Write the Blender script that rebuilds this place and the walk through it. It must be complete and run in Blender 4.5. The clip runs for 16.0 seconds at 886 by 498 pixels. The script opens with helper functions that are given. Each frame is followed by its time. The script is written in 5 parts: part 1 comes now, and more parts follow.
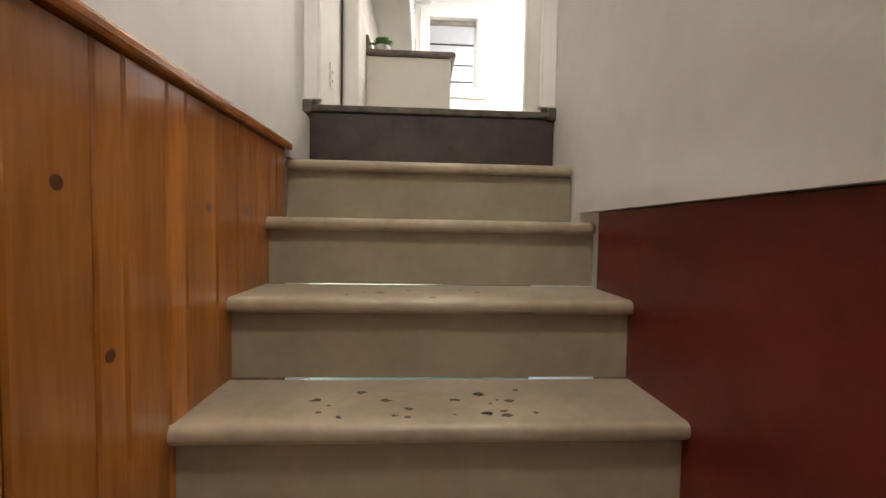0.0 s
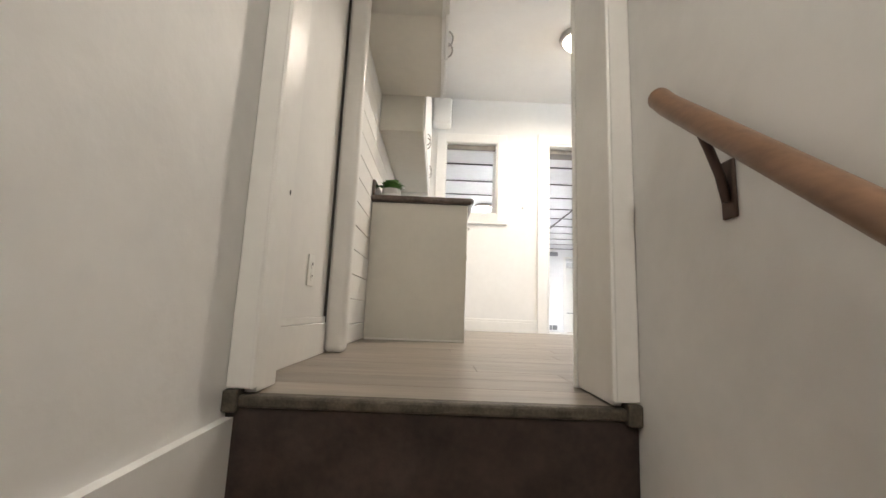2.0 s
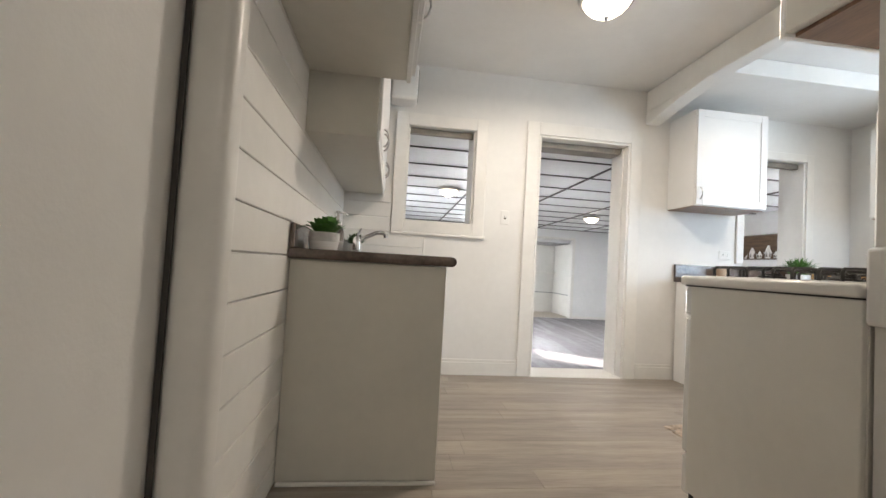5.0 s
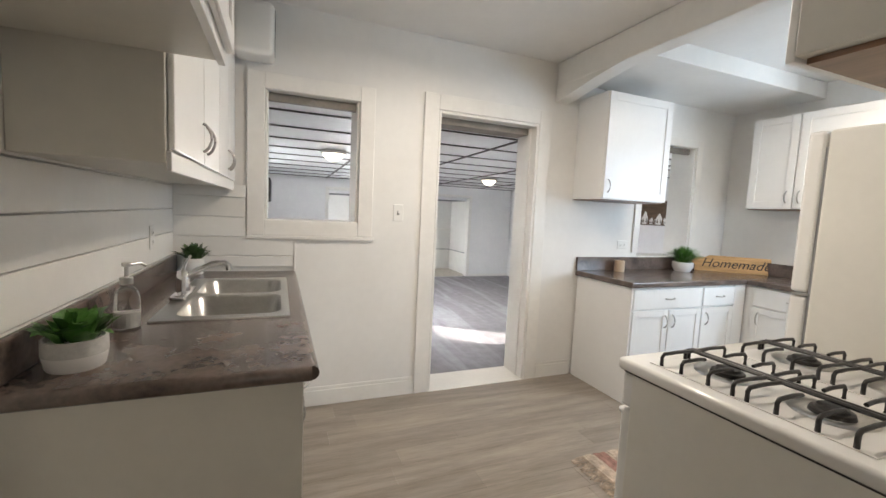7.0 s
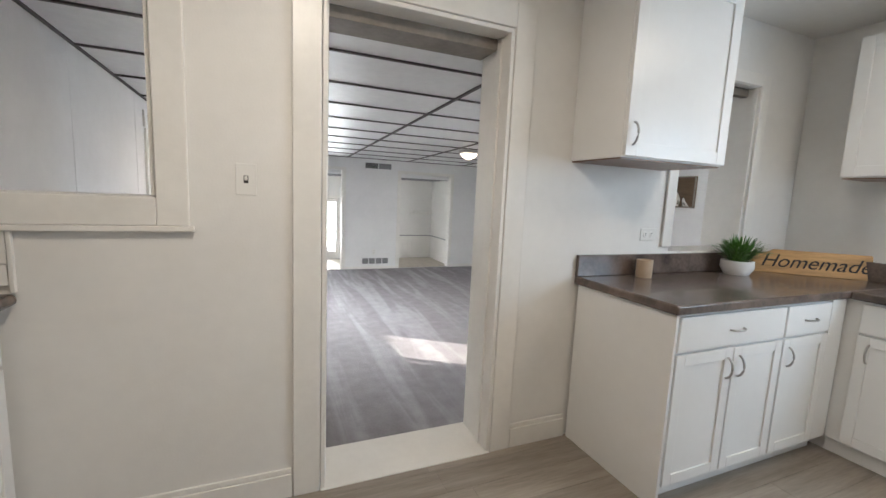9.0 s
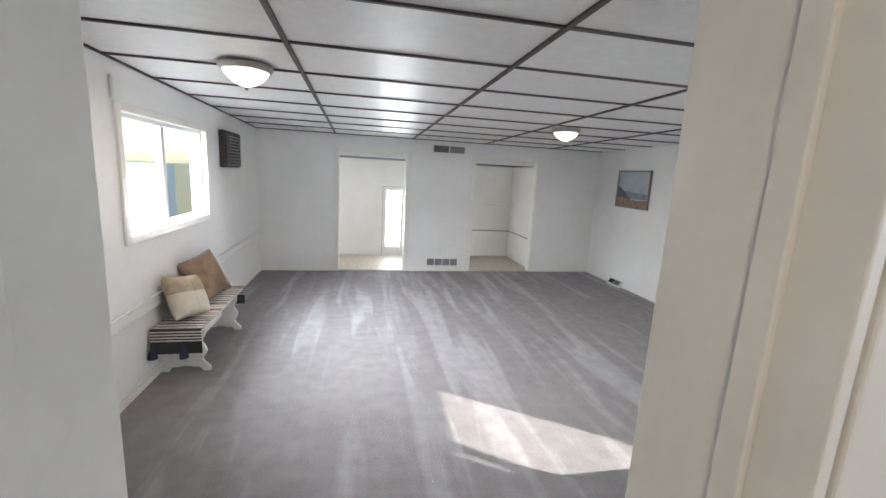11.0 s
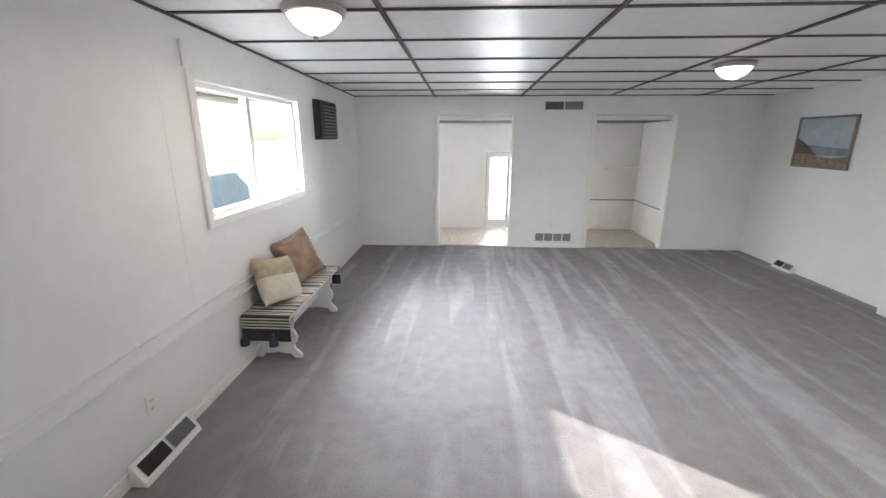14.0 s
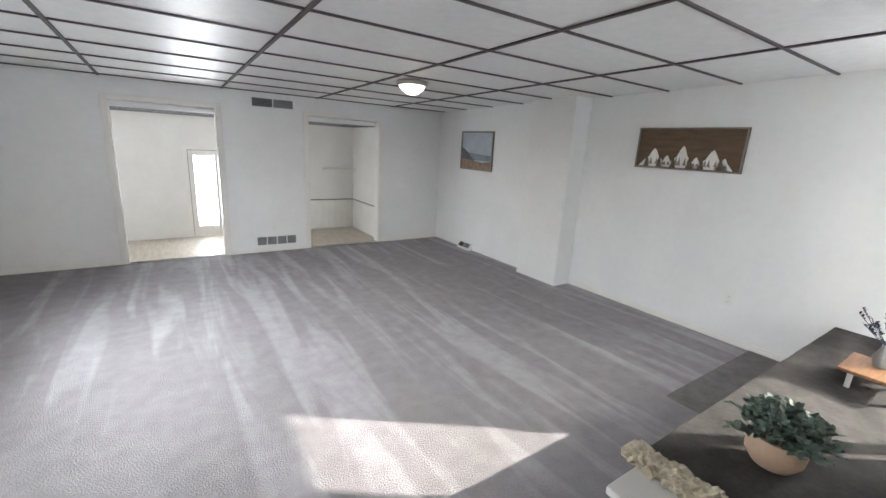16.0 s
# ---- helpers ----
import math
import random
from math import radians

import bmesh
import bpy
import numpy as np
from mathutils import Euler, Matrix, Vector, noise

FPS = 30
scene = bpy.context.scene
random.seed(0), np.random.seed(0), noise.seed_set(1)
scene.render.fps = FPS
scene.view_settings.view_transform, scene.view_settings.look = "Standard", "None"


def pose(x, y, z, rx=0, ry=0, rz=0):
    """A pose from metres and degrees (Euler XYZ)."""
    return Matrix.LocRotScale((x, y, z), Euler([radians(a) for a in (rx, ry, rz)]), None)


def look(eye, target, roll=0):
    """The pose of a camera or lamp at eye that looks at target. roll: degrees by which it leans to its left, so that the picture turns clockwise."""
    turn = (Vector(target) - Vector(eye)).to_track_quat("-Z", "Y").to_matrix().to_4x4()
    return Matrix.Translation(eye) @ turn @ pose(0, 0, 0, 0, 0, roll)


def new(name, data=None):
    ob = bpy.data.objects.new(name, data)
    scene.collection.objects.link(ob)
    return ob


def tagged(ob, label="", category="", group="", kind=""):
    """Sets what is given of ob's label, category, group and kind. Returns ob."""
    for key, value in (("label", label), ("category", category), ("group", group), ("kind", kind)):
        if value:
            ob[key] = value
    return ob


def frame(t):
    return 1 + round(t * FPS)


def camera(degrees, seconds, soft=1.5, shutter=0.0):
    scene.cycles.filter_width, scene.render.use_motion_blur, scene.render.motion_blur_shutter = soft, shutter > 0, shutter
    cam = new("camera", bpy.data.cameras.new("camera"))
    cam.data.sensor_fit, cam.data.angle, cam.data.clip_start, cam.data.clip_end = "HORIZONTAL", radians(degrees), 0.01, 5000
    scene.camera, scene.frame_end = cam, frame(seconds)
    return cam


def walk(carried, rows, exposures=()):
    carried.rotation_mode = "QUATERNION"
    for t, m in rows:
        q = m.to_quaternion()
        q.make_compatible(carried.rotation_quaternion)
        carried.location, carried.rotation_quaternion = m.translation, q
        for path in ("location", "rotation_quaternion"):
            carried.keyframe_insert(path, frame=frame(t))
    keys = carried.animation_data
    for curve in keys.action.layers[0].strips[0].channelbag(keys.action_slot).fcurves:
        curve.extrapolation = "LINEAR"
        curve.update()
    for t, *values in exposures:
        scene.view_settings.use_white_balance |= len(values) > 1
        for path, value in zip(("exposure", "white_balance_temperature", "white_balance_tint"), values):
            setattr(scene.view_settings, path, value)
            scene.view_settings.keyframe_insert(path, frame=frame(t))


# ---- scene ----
cam = camera(94.7, 16.0)
PATH = [
    (0, (-1.185, -4.815, -0.416), (-1.073, -2.818, -0.506), 1.0),
    (0.5, (-1.166, -4.687, -0.306), (-1.082, -2.692, -0.193), 1.7),
    (1, (-1.124, -4.533, -0.169), (-1.066, -2.551, 0.096), 1.1),
    (1.5, (-1.149, -4.436, 0.005), (-1.157, -2.457, 0.294), 1.6),
    (2, (-1.156, -4.282, 0.191), (-1.136, -2.305, 0.491), 2.3),
    (2.5, (-1.12, -4.091, 0.281), (-1.143, -2.116, 0.598), 2.1),
    (3, (-1.137, -3.896, 0.427), (-1.229, -1.924, 0.745), 1.4),
    (3.2, (-1.162, -3.776, 0.506), (-1.193, -1.8, 0.81), 1.9),
    (5.3, (-1.214, -3.273, 0.956), (-0.933, -1.294, 1.025), 2.6),
    (5.5, (-1.174, -3.206, 1.008), (-0.883, -1.229, 1.09), 1.6),
    (6, (-1.153, -3.097, 1.157), (-0.753, -1.138, 1.174), 1.9),
    (6.5, (-1.133, -2.846, 1.286), (-0.545, -0.936, 1.195), 2.6),
    (7, (-1.042, -2.775, 1.346), (-0.295, -0.928, 1.165), 2.7),
    (7.5, (-0.85, -2.543, 1.378), (-0.003, -0.751, 1.111), 3.2),
    (8, (-0.638, -2.31, 1.341), (0.234, -0.534, 1.054), 3.3),
    (8.2, (-0.531, -2.226, 1.285), (0.312, -0.429, 1.036), 2.9),
    (10.5, (0.237, -0.556, 1.392), (0.874, 1.313, 1.077), 2.1),
    (11, (0.331, -0.31, 1.431), (0.737, 1.616, 1.071), 3.1),
    (11.5, (0.345, -0.051, 1.429), (0.505, 1.901, 1.026), 3.0),
    (12, (0.38, 0.127, 1.417), (0.222, 2.07, 0.969), 2.3),
    (12.5, (0.425, 0.282, 1.4), (-0.095, 2.153, 0.919), 0.7),
    (13, (0.422, 0.347, 1.397), (-0.234, 2.166, 0.887), -0.5),
    (13.5, (0.411, 0.365, 1.399), (-0.04, 2.242, 0.877), -0.7),
    (14, (0.402, 0.354, 1.403), (0.3, 2.28, 0.875), 0.1),
    (14.5, (0.414, 0.343, 1.409), (0.677, 2.254, 0.881), 1.0),
    (15, (0.439, 0.333, 1.389), (1.041, 2.17, 0.876), 1.7),
    (15.5, (0.469, 0.319, 1.384), (1.354, 2.042, 0.887), 2.4),
    (16, (0.492, 0.324, 1.385), (1.587, 1.926, 0.9), 3.1),
]
walk(cam, [(t, look(eye, target, roll)) for t, eye, target, roll in PATH],
     [(0, 3.5), (1.5, 3.1), (3, 2.6), (5.5, 2.15), (7, 1.98), (8.2, 1.58), (10.5, 1.5), (11.5, 1.5), (13, 1.55), (15, 1.42), (16, 1.5)])

# ---- light ----
world = bpy.data.worlds.new("sky")
scene.world = world
world.use_nodes = True
wn = world.node_tree
sky = wn.nodes.new("ShaderNodeTexSky")
sky.sky_type, sky.sun_disc = "NISHITA", False
SUN_TRAVEL = Vector((-0.772, 0.540, -0.418)).normalized()
sky.sun_elevation = math.asin(-SUN_TRAVEL.z)
sky.sun_rotation = math.atan2(-SUN_TRAVEL.x, -SUN_TRAVEL.y)
wn.links.new(sky.outputs[0], wn.nodes["Background"].inputs[0])
wn.nodes["Background"].inputs[1].default_value = 0.12


def lamp(name, kind, m, power, color, size=None, size_y=None):
    data = bpy.data.lights.new(name, kind)
    data.energy, data.color = power, color
    if kind == "AREA":
        data.shape, data.size, data.size_y = "RECTANGLE", size, size_y
    elif kind == "SUN":
        data.angle = radians(0.6)
    else:
        data.shadow_soft_size = size
    ob = new(name, data)
    ob.matrix_world = m
    return ob


lamp("sun", "SUN", look((8, -4, 5), Vector((8, -4, 5)) + SUN_TRAVEL), 5.0, (1.0, 0.94, 0.84))
RIGHT_WALL = 3.12
SKYBLUE = (0.90, 0.95, 1.0)
# sky light in the openings of the windows
lamp("sky_window_left", "AREA", look((-2.3, 3.72, 2.1), (0.9, 3.5, 0.2)), 118, SKYBLUE, 1.6, 0.8)
lamp("sky_window_right", "AREA", look((5.06, -0.78, 1.34), (2.0, 0.6, 0.7)), 25, SKYBLUE, 1.5, 0.95)
lamp("sky_door_hall", "AREA", look((1.02, 8.27, 0.50), (1.3, 6.0, 0.3)), 10, SKYBLUE, 0.35, 1.1)
lamp("sky_window_kitchen", "AREA", look((RIGHT_WALL + 0.05, -1.92, 1.48), (1.3, -0.6, 1.2)), 11, (0.62, 0.80, 1.0), 0.9, 1.0)
# fill light added to brighten the hall and closet from an unseen side
lamp("fill_hall", "AREA", look((-1.45, 7.5, 0.95), (1.0, 7.5, 0.6)), 4, (0.95, 0.97, 1.0), 0.6, 0.9)
WARM = (1.0, 0.88, 0.75)
NEUTRAL = (1.0, 0.95, 0.88)

# ---- materials ----


def material(name, color, rough=0.6, metal=0.0, vary=0.06, scale=6.0, bump=0.0, bump_scale=80.0, stretch=(1, 1, 1), dark=None,
             piece=0.0, spec=0.5, coat=0.0):
    """Noise at two scales on the colour, fine relief, and a random shift for each piece."""
    m = bpy.data.materials.new(name)
    m.use_nodes = True
    nt = m.node_tree
    n, link = nt.nodes, nt.links.new
    bsdf = n["Principled BSDF"]
    bsdf.inputs["Roughness"].default_value = rough
    bsdf.inputs["Metallic"].default_value = metal
    bsdf.inputs["Specular IOR Level"].default_value = spec
    bsdf.inputs["Coat Weight"].default_value = coat
    geo = n.new("ShaderNodeNewGeometry")
    mapping = n.new("ShaderNodeMapping")
    mapping.inputs["Scale"].default_value = stretch
    link(geo.outputs["Position"], mapping.inputs[0])
    big = n.new("ShaderNodeTexNoise")
    big.inputs["Scale"].default_value, big.inputs["Detail"].default_value = scale, 5
    small = n.new("ShaderNodeTexNoise")
    small.inputs["Scale"].default_value, small.inputs["Detail"].default_value = scale * 7, 3
    link(mapping.outputs[0], big.inputs[0]), link(mapping.outputs[0], small.inputs[0])
    add = n.new("ShaderNodeMath")
    add.operation = "MULTIPLY_ADD"
    add.inputs[1].default_value = 0.45
    link(small.outputs[0], add.inputs[0]), link(big.outputs[0], add.inputs[2])
    ramp = n.new("ShaderNodeValToRGB")
    low = dark or tuple(c * (1 - 2 * vary) for c in color)
    high = color if dark else tuple(min(1, c * (1 + vary)) for c in color)
    ramp.color_ramp.elements[0].position, ramp.color_ramp.elements[1].position = 0.45, 0.95
    ramp.color_ramp.elements[0].color, ramp.color_ramp.elements[1].color = (*low, 1), (*high, 1)
    link(add.outputs[0], ramp.inputs[0])
    out = ramp.outputs[0]
    if piece:
        info = n.new("ShaderNodeObjectInfo")
        hsv = n.new("ShaderNodeHueSaturation")
        span = n.new("ShaderNodeMapRange")
        span.inputs[3].default_value, span.inputs[4].default_value = 1 - piece, 1 + piece
        link(info.outputs["Random"], span.inputs[0]), link(span.outputs[0], hsv.inputs["Value"]), link(out, hsv.inputs["Color"])
        out = hsv.outputs[0]
    link(out, bsdf.inputs["Base Color"])
    if bump:
        tex = n.new("ShaderNodeTexNoise")
        tex.inputs["Scale"].default_value, tex.inputs["Detail"].default_value = bump_scale, 4
        link(mapping.outputs[0], tex.inputs[0])
        b = n.new("ShaderNodeBump")
        b.inputs["Strength"].default_value, b.inputs["Distance"].default_value = bump, 0.01
        link(tex.outputs[0], b.inputs["Height"]), link(b.outputs[0], bsdf.inputs["Normal"])
    return m


def glowing(name, color, strength):
    m = bpy.data.materials.new(name)
    m.use_nodes = True
    b = m.node_tree.nodes["Principled BSDF"]
    b.inputs["Base Color"].default_value = (0.9, 0.88, 0.82, 1)
    b.inputs["Emission Color"].default_value = (*color, 1)
    b.inputs["Emission Strength"].default_value = strength
    return m


def glassy(name, color=(1, 1, 1), rough=0.0):
    m = bpy.data.materials.new(name)
    m.use_nodes = True
    b = m.node_tree.nodes["Principled BSDF"]
    b.inputs["Base Color"].default_value = (*color, 1)
    b.inputs["Transmission Weight"].default_value = 1.0
    b.inputs["Roughness"].default_value = rough
    b.inputs["IOR"].default_value = 1.45
    return m


def carpet_material(name="carpet", turn=-18):
    """Grey cut pile with paler brush strokes that fan out over the floor, and a fine tuft."""
    m = material(name, (0.34, 0.325, 0.335), 0.95, vary=0.08, scale=9, bump=1.0, bump_scale=110, spec=0.1)
    nt = m.node_tree
    n, link = nt.nodes, nt.links.new
    bsdf, geo = n["Principled BSDF"], n["New Geometry"] if "New Geometry" in n else n["Geometry"]
    old = bsdf.inputs["Base Color"].links[0].from_socket
    mapping = n.new("ShaderNodeMapping")
    mapping.inputs["Rotation"].default_value = (0, 0, radians(turn))
    mapping.inputs["Scale"].default_value = (4.2, 0.42, 1)
    link(geo.outputs["Position"], mapping.inputs[0])
    stroke = n.new("ShaderNodeTexNoise")
    stroke.inputs["Scale"].default_value, stroke.inputs["Detail"].default_value, stroke.inputs["Distortion"].default_value = 1.0, 4.0, 0.7
    link(mapping.outputs[0], stroke.inputs[0])
    ramp = n.new("ShaderNodeValToRGB")
    ramp.color_ramp.elements[0].position, ramp.color_ramp.elements[1].position = 0.50, 0.63
    ramp.color_ramp.elements[0].color, ramp.color_ramp.elements[1].color = (0.85, 0.84, 0.85, 1), (1.14, 1.145, 1.17, 1)
    link(stroke.outputs[0], ramp.inputs[0])
    mix = n.new("ShaderNodeMixRGB")
    mix.blend_type, mix.inputs[0].default_value = "MULTIPLY", 1.0
    link(old, mix.inputs[1]), link(ramp.outputs[0], mix.inputs[2]), link(mix.outputs[0], bsdf.inputs["Base Color"])
    return m


WALL = material("warm_white_wall_paint", (0.80, 0.785, 0.755), 0.55, vary=0.025, scale=2.5, bump=0.06, bump_scale=120)
ROOMWALL = material("white_wall_paint", (0.82, 0.815, 0.81), 0.5, vary=0.025, scale=2.0, bump=0.08, bump_scale=60)
STAIRWALL = material("scuffed_plaster", (0.76, 0.75, 0.73), 0.5, vary=0.05, scale=2.2, bump=0.12, bump_scale=30)
TRIM = material("white_gloss_trim", (0.82, 0.80, 0.76), 0.32, vary=0.03, scale=4, bump=0.03)
CEIL = material("ceiling_paint", (0.80, 0.785, 0.76), 0.6, vary=0.02, scale=3, bump=0.04)
TILE = material("ceiling_panel", (0.83, 0.83, 0.83), 0.45, vary=0.03, scale=14, bump=0.15, bump_scale=45)
TBAR = material("dark_ceiling_bar", (0.075, 0.06, 0.06), 0.5, vary=0.15)
SHIP = material("shiplap_paint", (0.83, 0.815, 0.78), 0.4, vary=0.025, scale=3, piece=0.015)
CAB = material("cabinet_white", (0.82, 0.815, 0.80), 0.32, vary=0.015, scale=3, bump=0.02)
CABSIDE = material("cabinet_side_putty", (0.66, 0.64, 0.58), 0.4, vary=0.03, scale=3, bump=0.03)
LAMINATE = material("dark_stone_laminate", (0.165, 0.125, 0.105), 0.22, vary=0.3, scale=9, dark=(0.055, 0.042, 0.038), coat=0.2)
STEEL = material("brushed_steel", (0.55, 0.54, 0.52), 0.28, 1.0, vary=0.08, scale=12, stretch=(1, 12, 1))
CHROME = material("chrome", (0.75, 0.75, 0.76), 0.12, 1.0, vary=0.03)
NICKEL = material("satin_nickel", (0.48, 0.46, 0.44), 0.3, 1.0, vary=0.05)
ENAMEL = material("white_enamel", (0.84, 0.83, 0.80), 0.18, vary=0.015, scale=3, coat=0.3)
APPLIANCE = material("appliance_cream", (0.78, 0.76, 0.70), 0.35, vary=0.02, scale=4, bump=0.05, bump_scale=200)
IRON = material("black_cast_iron", (0.025, 0.023, 0.022), 0.45, vary=0.2, bump=0.1)
BLACK = material("black_plastic", (0.02, 0.02, 0.02), 0.5, vary=0.1)
PLANK = material("grey_oak_vinyl", (0.36, 0.31, 0.26), 0.38, vary=0.2, scale=2.2, stretch=(0.7, 7, 1), dark=(0.20, 0.17, 0.14), piece=0.10, bump=0.05, bump_scale=20)
PINE = material("varnished_pine", (0.50, 0.185, 0.035), 0.22, vary=0.25, scale=3, stretch=(6, 6, 0.55), dark=(0.27, 0.085, 0.014), piece=0.16, coat=0.3)
REDPANEL = material("dark_red_paint", (0.15, 0.019, 0.011), 0.35, vary=0.2, scale=4, bump=0.04)
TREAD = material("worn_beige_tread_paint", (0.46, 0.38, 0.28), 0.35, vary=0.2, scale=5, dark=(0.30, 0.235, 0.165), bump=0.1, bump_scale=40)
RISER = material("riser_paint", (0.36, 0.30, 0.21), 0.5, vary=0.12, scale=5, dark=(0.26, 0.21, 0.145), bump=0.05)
DARKRISER = material("dark_brown_riser", (0.045, 0.03, 0.025), 0.45, vary=0.3, scale=10, bump=0.08)
GRIME = material("grimy_wood", (0.09, 0.075, 0.055), 0.6, vary=0.4, scale=25, bump=0.3)
RAILWOOD = material("handrail_wood", (0.24, 0.135, 0.08), 0.35, vary=0.2, scale=4, stretch=(4, 0.6, 4))
BRONZE = material("dark_bronze", (0.09, 0.06, 0.05), 0.4, 0.8, vary=0.2)
CARPET = carpet_material()
# carpet colour darkened to carry the shade beside the low table
CARPETDARK = material("shaded_carpet", (0.19, 0.18, 0.18), 0.95, vary=0.15, scale=9, bump=0.9, bump_scale=160, spec=0.1)
HALLFLOOR = material("pale_hall_vinyl", (0.52, 0.46, 0.38), 0.4, vary=0.12, scale=4, piece=0.06, stretch=(6, 1, 1))
PANE = glassy("window_glass")
CLEAR = glassy("clear_bottle", (0.95, 0.97, 0.96), 0.02)
GLOW = glowing("lit_glass_shade", (1.0, 0.86, 0.66), 1.6)
LEAF = material("leaf_green", (0.075, 0.20, 0.035), 0.45, vary=0.3, scale=30)
LEAFDARK = material("leaf_dark", (0.05, 0.105, 0.03), 0.45, vary=0.3, scale=30)
LEAFGREY = material("leaf_greygreen", (0.13, 0.19, 0.15), 0.55, vary=0.25, scale=30)
POTWHITE = material("white_ceramic", (0.80, 0.79, 0.77), 0.35, vary=0.03)
POTGREY = material("speckled_grey_ceramic", (0.55, 0.54, 0.52), 0.6, vary=0.1, scale=60)
POTPEACH = material("peach_clay", (0.62, 0.43, 0.31), 0.55, vary=0.08, scale=9, bump=0.05)
KNOT = material("pine_knot", (0.13, 0.035, 0.008), 0.3, vary=0.2, scale=30)
SIGNWOOD = material("honey_pine_board", (0.52, 0.30, 0.12), 0.45, vary=0.2, scale=4, stretch=(1, 1, 9))
CANDLE = material("tan_candle_jar", (0.50, 0.38, 0.27), 0.5, vary=0.06)
INK = material("black_ink", (0.015, 0.013, 0.012), 0.6, vary=0.05)
PLASTIC = material("white_plastic", (0.80, 0.79, 0.76), 0.3, vary=0.01)
SLOT = material("dark_slot", (0.05, 0.045, 0.04), 0.6, vary=0.1)
VENTGREY = material("grey_vent_paint", (0.23, 0.23, 0.24), 0.5, vary=0.1)
ACDARK = material("dark_grille_plastic", (0.016, 0.015, 0.015), 0.5, vary=0.15)
ACWOOD = material("brown_vinyl_casing", (0.05, 0.038, 0.03), 0.5, vary=0.2)
CREAMCLOTH = material("cream_cloth", (0.62, 0.57, 0.48), 0.9, vary=0.08, scale=12, bump=0.4, bump_scale=150)
TANCLOTH = material("tan_woven_band", (0.42, 0.34, 0.24), 0.9, vary=0.15, scale=20, bump=0.4, bump_scale=150)
COPPER = material("shiny_bronze_wrap", (0.27, 0.175, 0.115), 0.22, 0.15, vary=0.2, scale=10, bump=0.35, bump_scale=14, coat=0.6)
STRIPEDARK = material("charcoal_stripe", (0.035, 0.033, 0.04), 0.95, vary=0.15, bump=0.4, bump_scale=200)
STRIPEPALE = material("pale_stripe", (0.66, 0.62, 0.56), 0.95, vary=0.08, bump=0.4, bump_scale=200)
STRIPERUST = material("rust_stripe", (0.33, 0.15, 0.10), 0.95, vary=0.15, bump=0.4, bump_scale=200)
NAVY = material("navy_tassel", (0.035, 0.04, 0.075), 0.95, vary=0.2, bump=0.4)
GREYCLOTH = material("grey_velvet_cloth", (0.115, 0.105, 0.10), 0.8, vary=0.25, scale=7, bump=0.25, bump_scale=25)
WHITELACQ = material("white_lacquer", (0.72, 0.71, 0.69), 0.35, vary=0.03)
FRINGE = material("cream_pompom_yarn", (0.62, 0.55, 0.42), 0.95, vary=0.2, scale=40, bump=0.8, bump_scale=120)
RUGA = material("beige_rug_yarn", (0.52, 0.42, 0.33), 0.95, vary=0.3, scale=30, bump=0.6, bump_scale=120)
RUGB = material("rose_rug_yarn", (0.36, 0.20, 0.16), 0.95, vary=0.3, scale=30, bump=0.6, bump_scale=120)
WALNUT = material("walnut_tray", (0.22, 0.11, 0.055), 0.35, vary=0.25, scale=5, stretch=(1, 8, 1))
SIGNBROWN = material("brown_stained_board", (0.125, 0.075, 0.04), 0.6, vary=0.2, scale=5, stretch=(1, 1, 6))
SNOW = material("white_cut_wood", (0.80, 0.78, 0.74), 0.6, vary=0.06)
SAND = material("painted_sand", (0.30, 0.21, 0.15), 0.7, vary=0.25, scale=14)
SKYPAINT = material("painted_sky", (0.42, 0.47, 0.52), 0.6, vary=0.12, scale=5)
SEAPAINT = material("painted_sea", (0.22, 0.27, 0.30), 0.6, vary=0.15, scale=9)
HILLPAINT = material("painted_hill", (0.12, 0.12, 0.13), 0.7, vary=0.2, scale=9)
FRAMEGREY = material("weathered_frame", (0.25, 0.22, 0.19), 0.6, vary=0.15)
LAWN = material("winter_lawn", (0.16, 0.17, 0.09), 0.95, vary=0.25, scale=3)
SIDING = material("white_siding", (0.78, 0.79, 0.80), 0.6, vary=0.04)
FENCE = material("blue_grey_fence", (0.36, 0.47, 0.55), 0.6, vary=0.1, scale=3)
ROOFING = material("grey_shingle", (0.22, 0.22, 0.24), 0.8, vary=0.15)
DARKGLASS = material("far_window_glass", (0.06, 0.08, 0.10), 0.15, vary=0.1)

# ---- builders ----


def link_mesh(name, bm, mats, parent=None, label="", smooth=None):
    me = bpy.data.meshes.new(name)
    bmesh.ops.recalc_face_normals(bm, faces=bm.faces)
    bm.to_mesh(me)
    bm.free()
    for m in mats if isinstance(mats, (list, tuple)) else [mats]:
        me.materials.append(m)
    if smooth:
        me.shade_smooth()
        me.set_sharp_from_angle(angle=radians(smooth))
    ob = new(name, me)
    if parent:
        ob.parent = parent
    if label:
        ob["label"] = label
    return ob


def part(name, bm, material_, parent, label="", smooth=None):
    return link_mesh(name, bm, material_, parent, label, smooth)


def structure(name, bm, mats, label="", category="", smooth=None):
    return tagged(link_mesh(name, bm, mats, None, "", smooth), label, category, "", "structure")


def thing(name, m, label, category, group=""):
    ob = new(name)
    ob.empty_display_size = 0.05
    ob.matrix_world = m
    return tagged(ob, label, category, group)


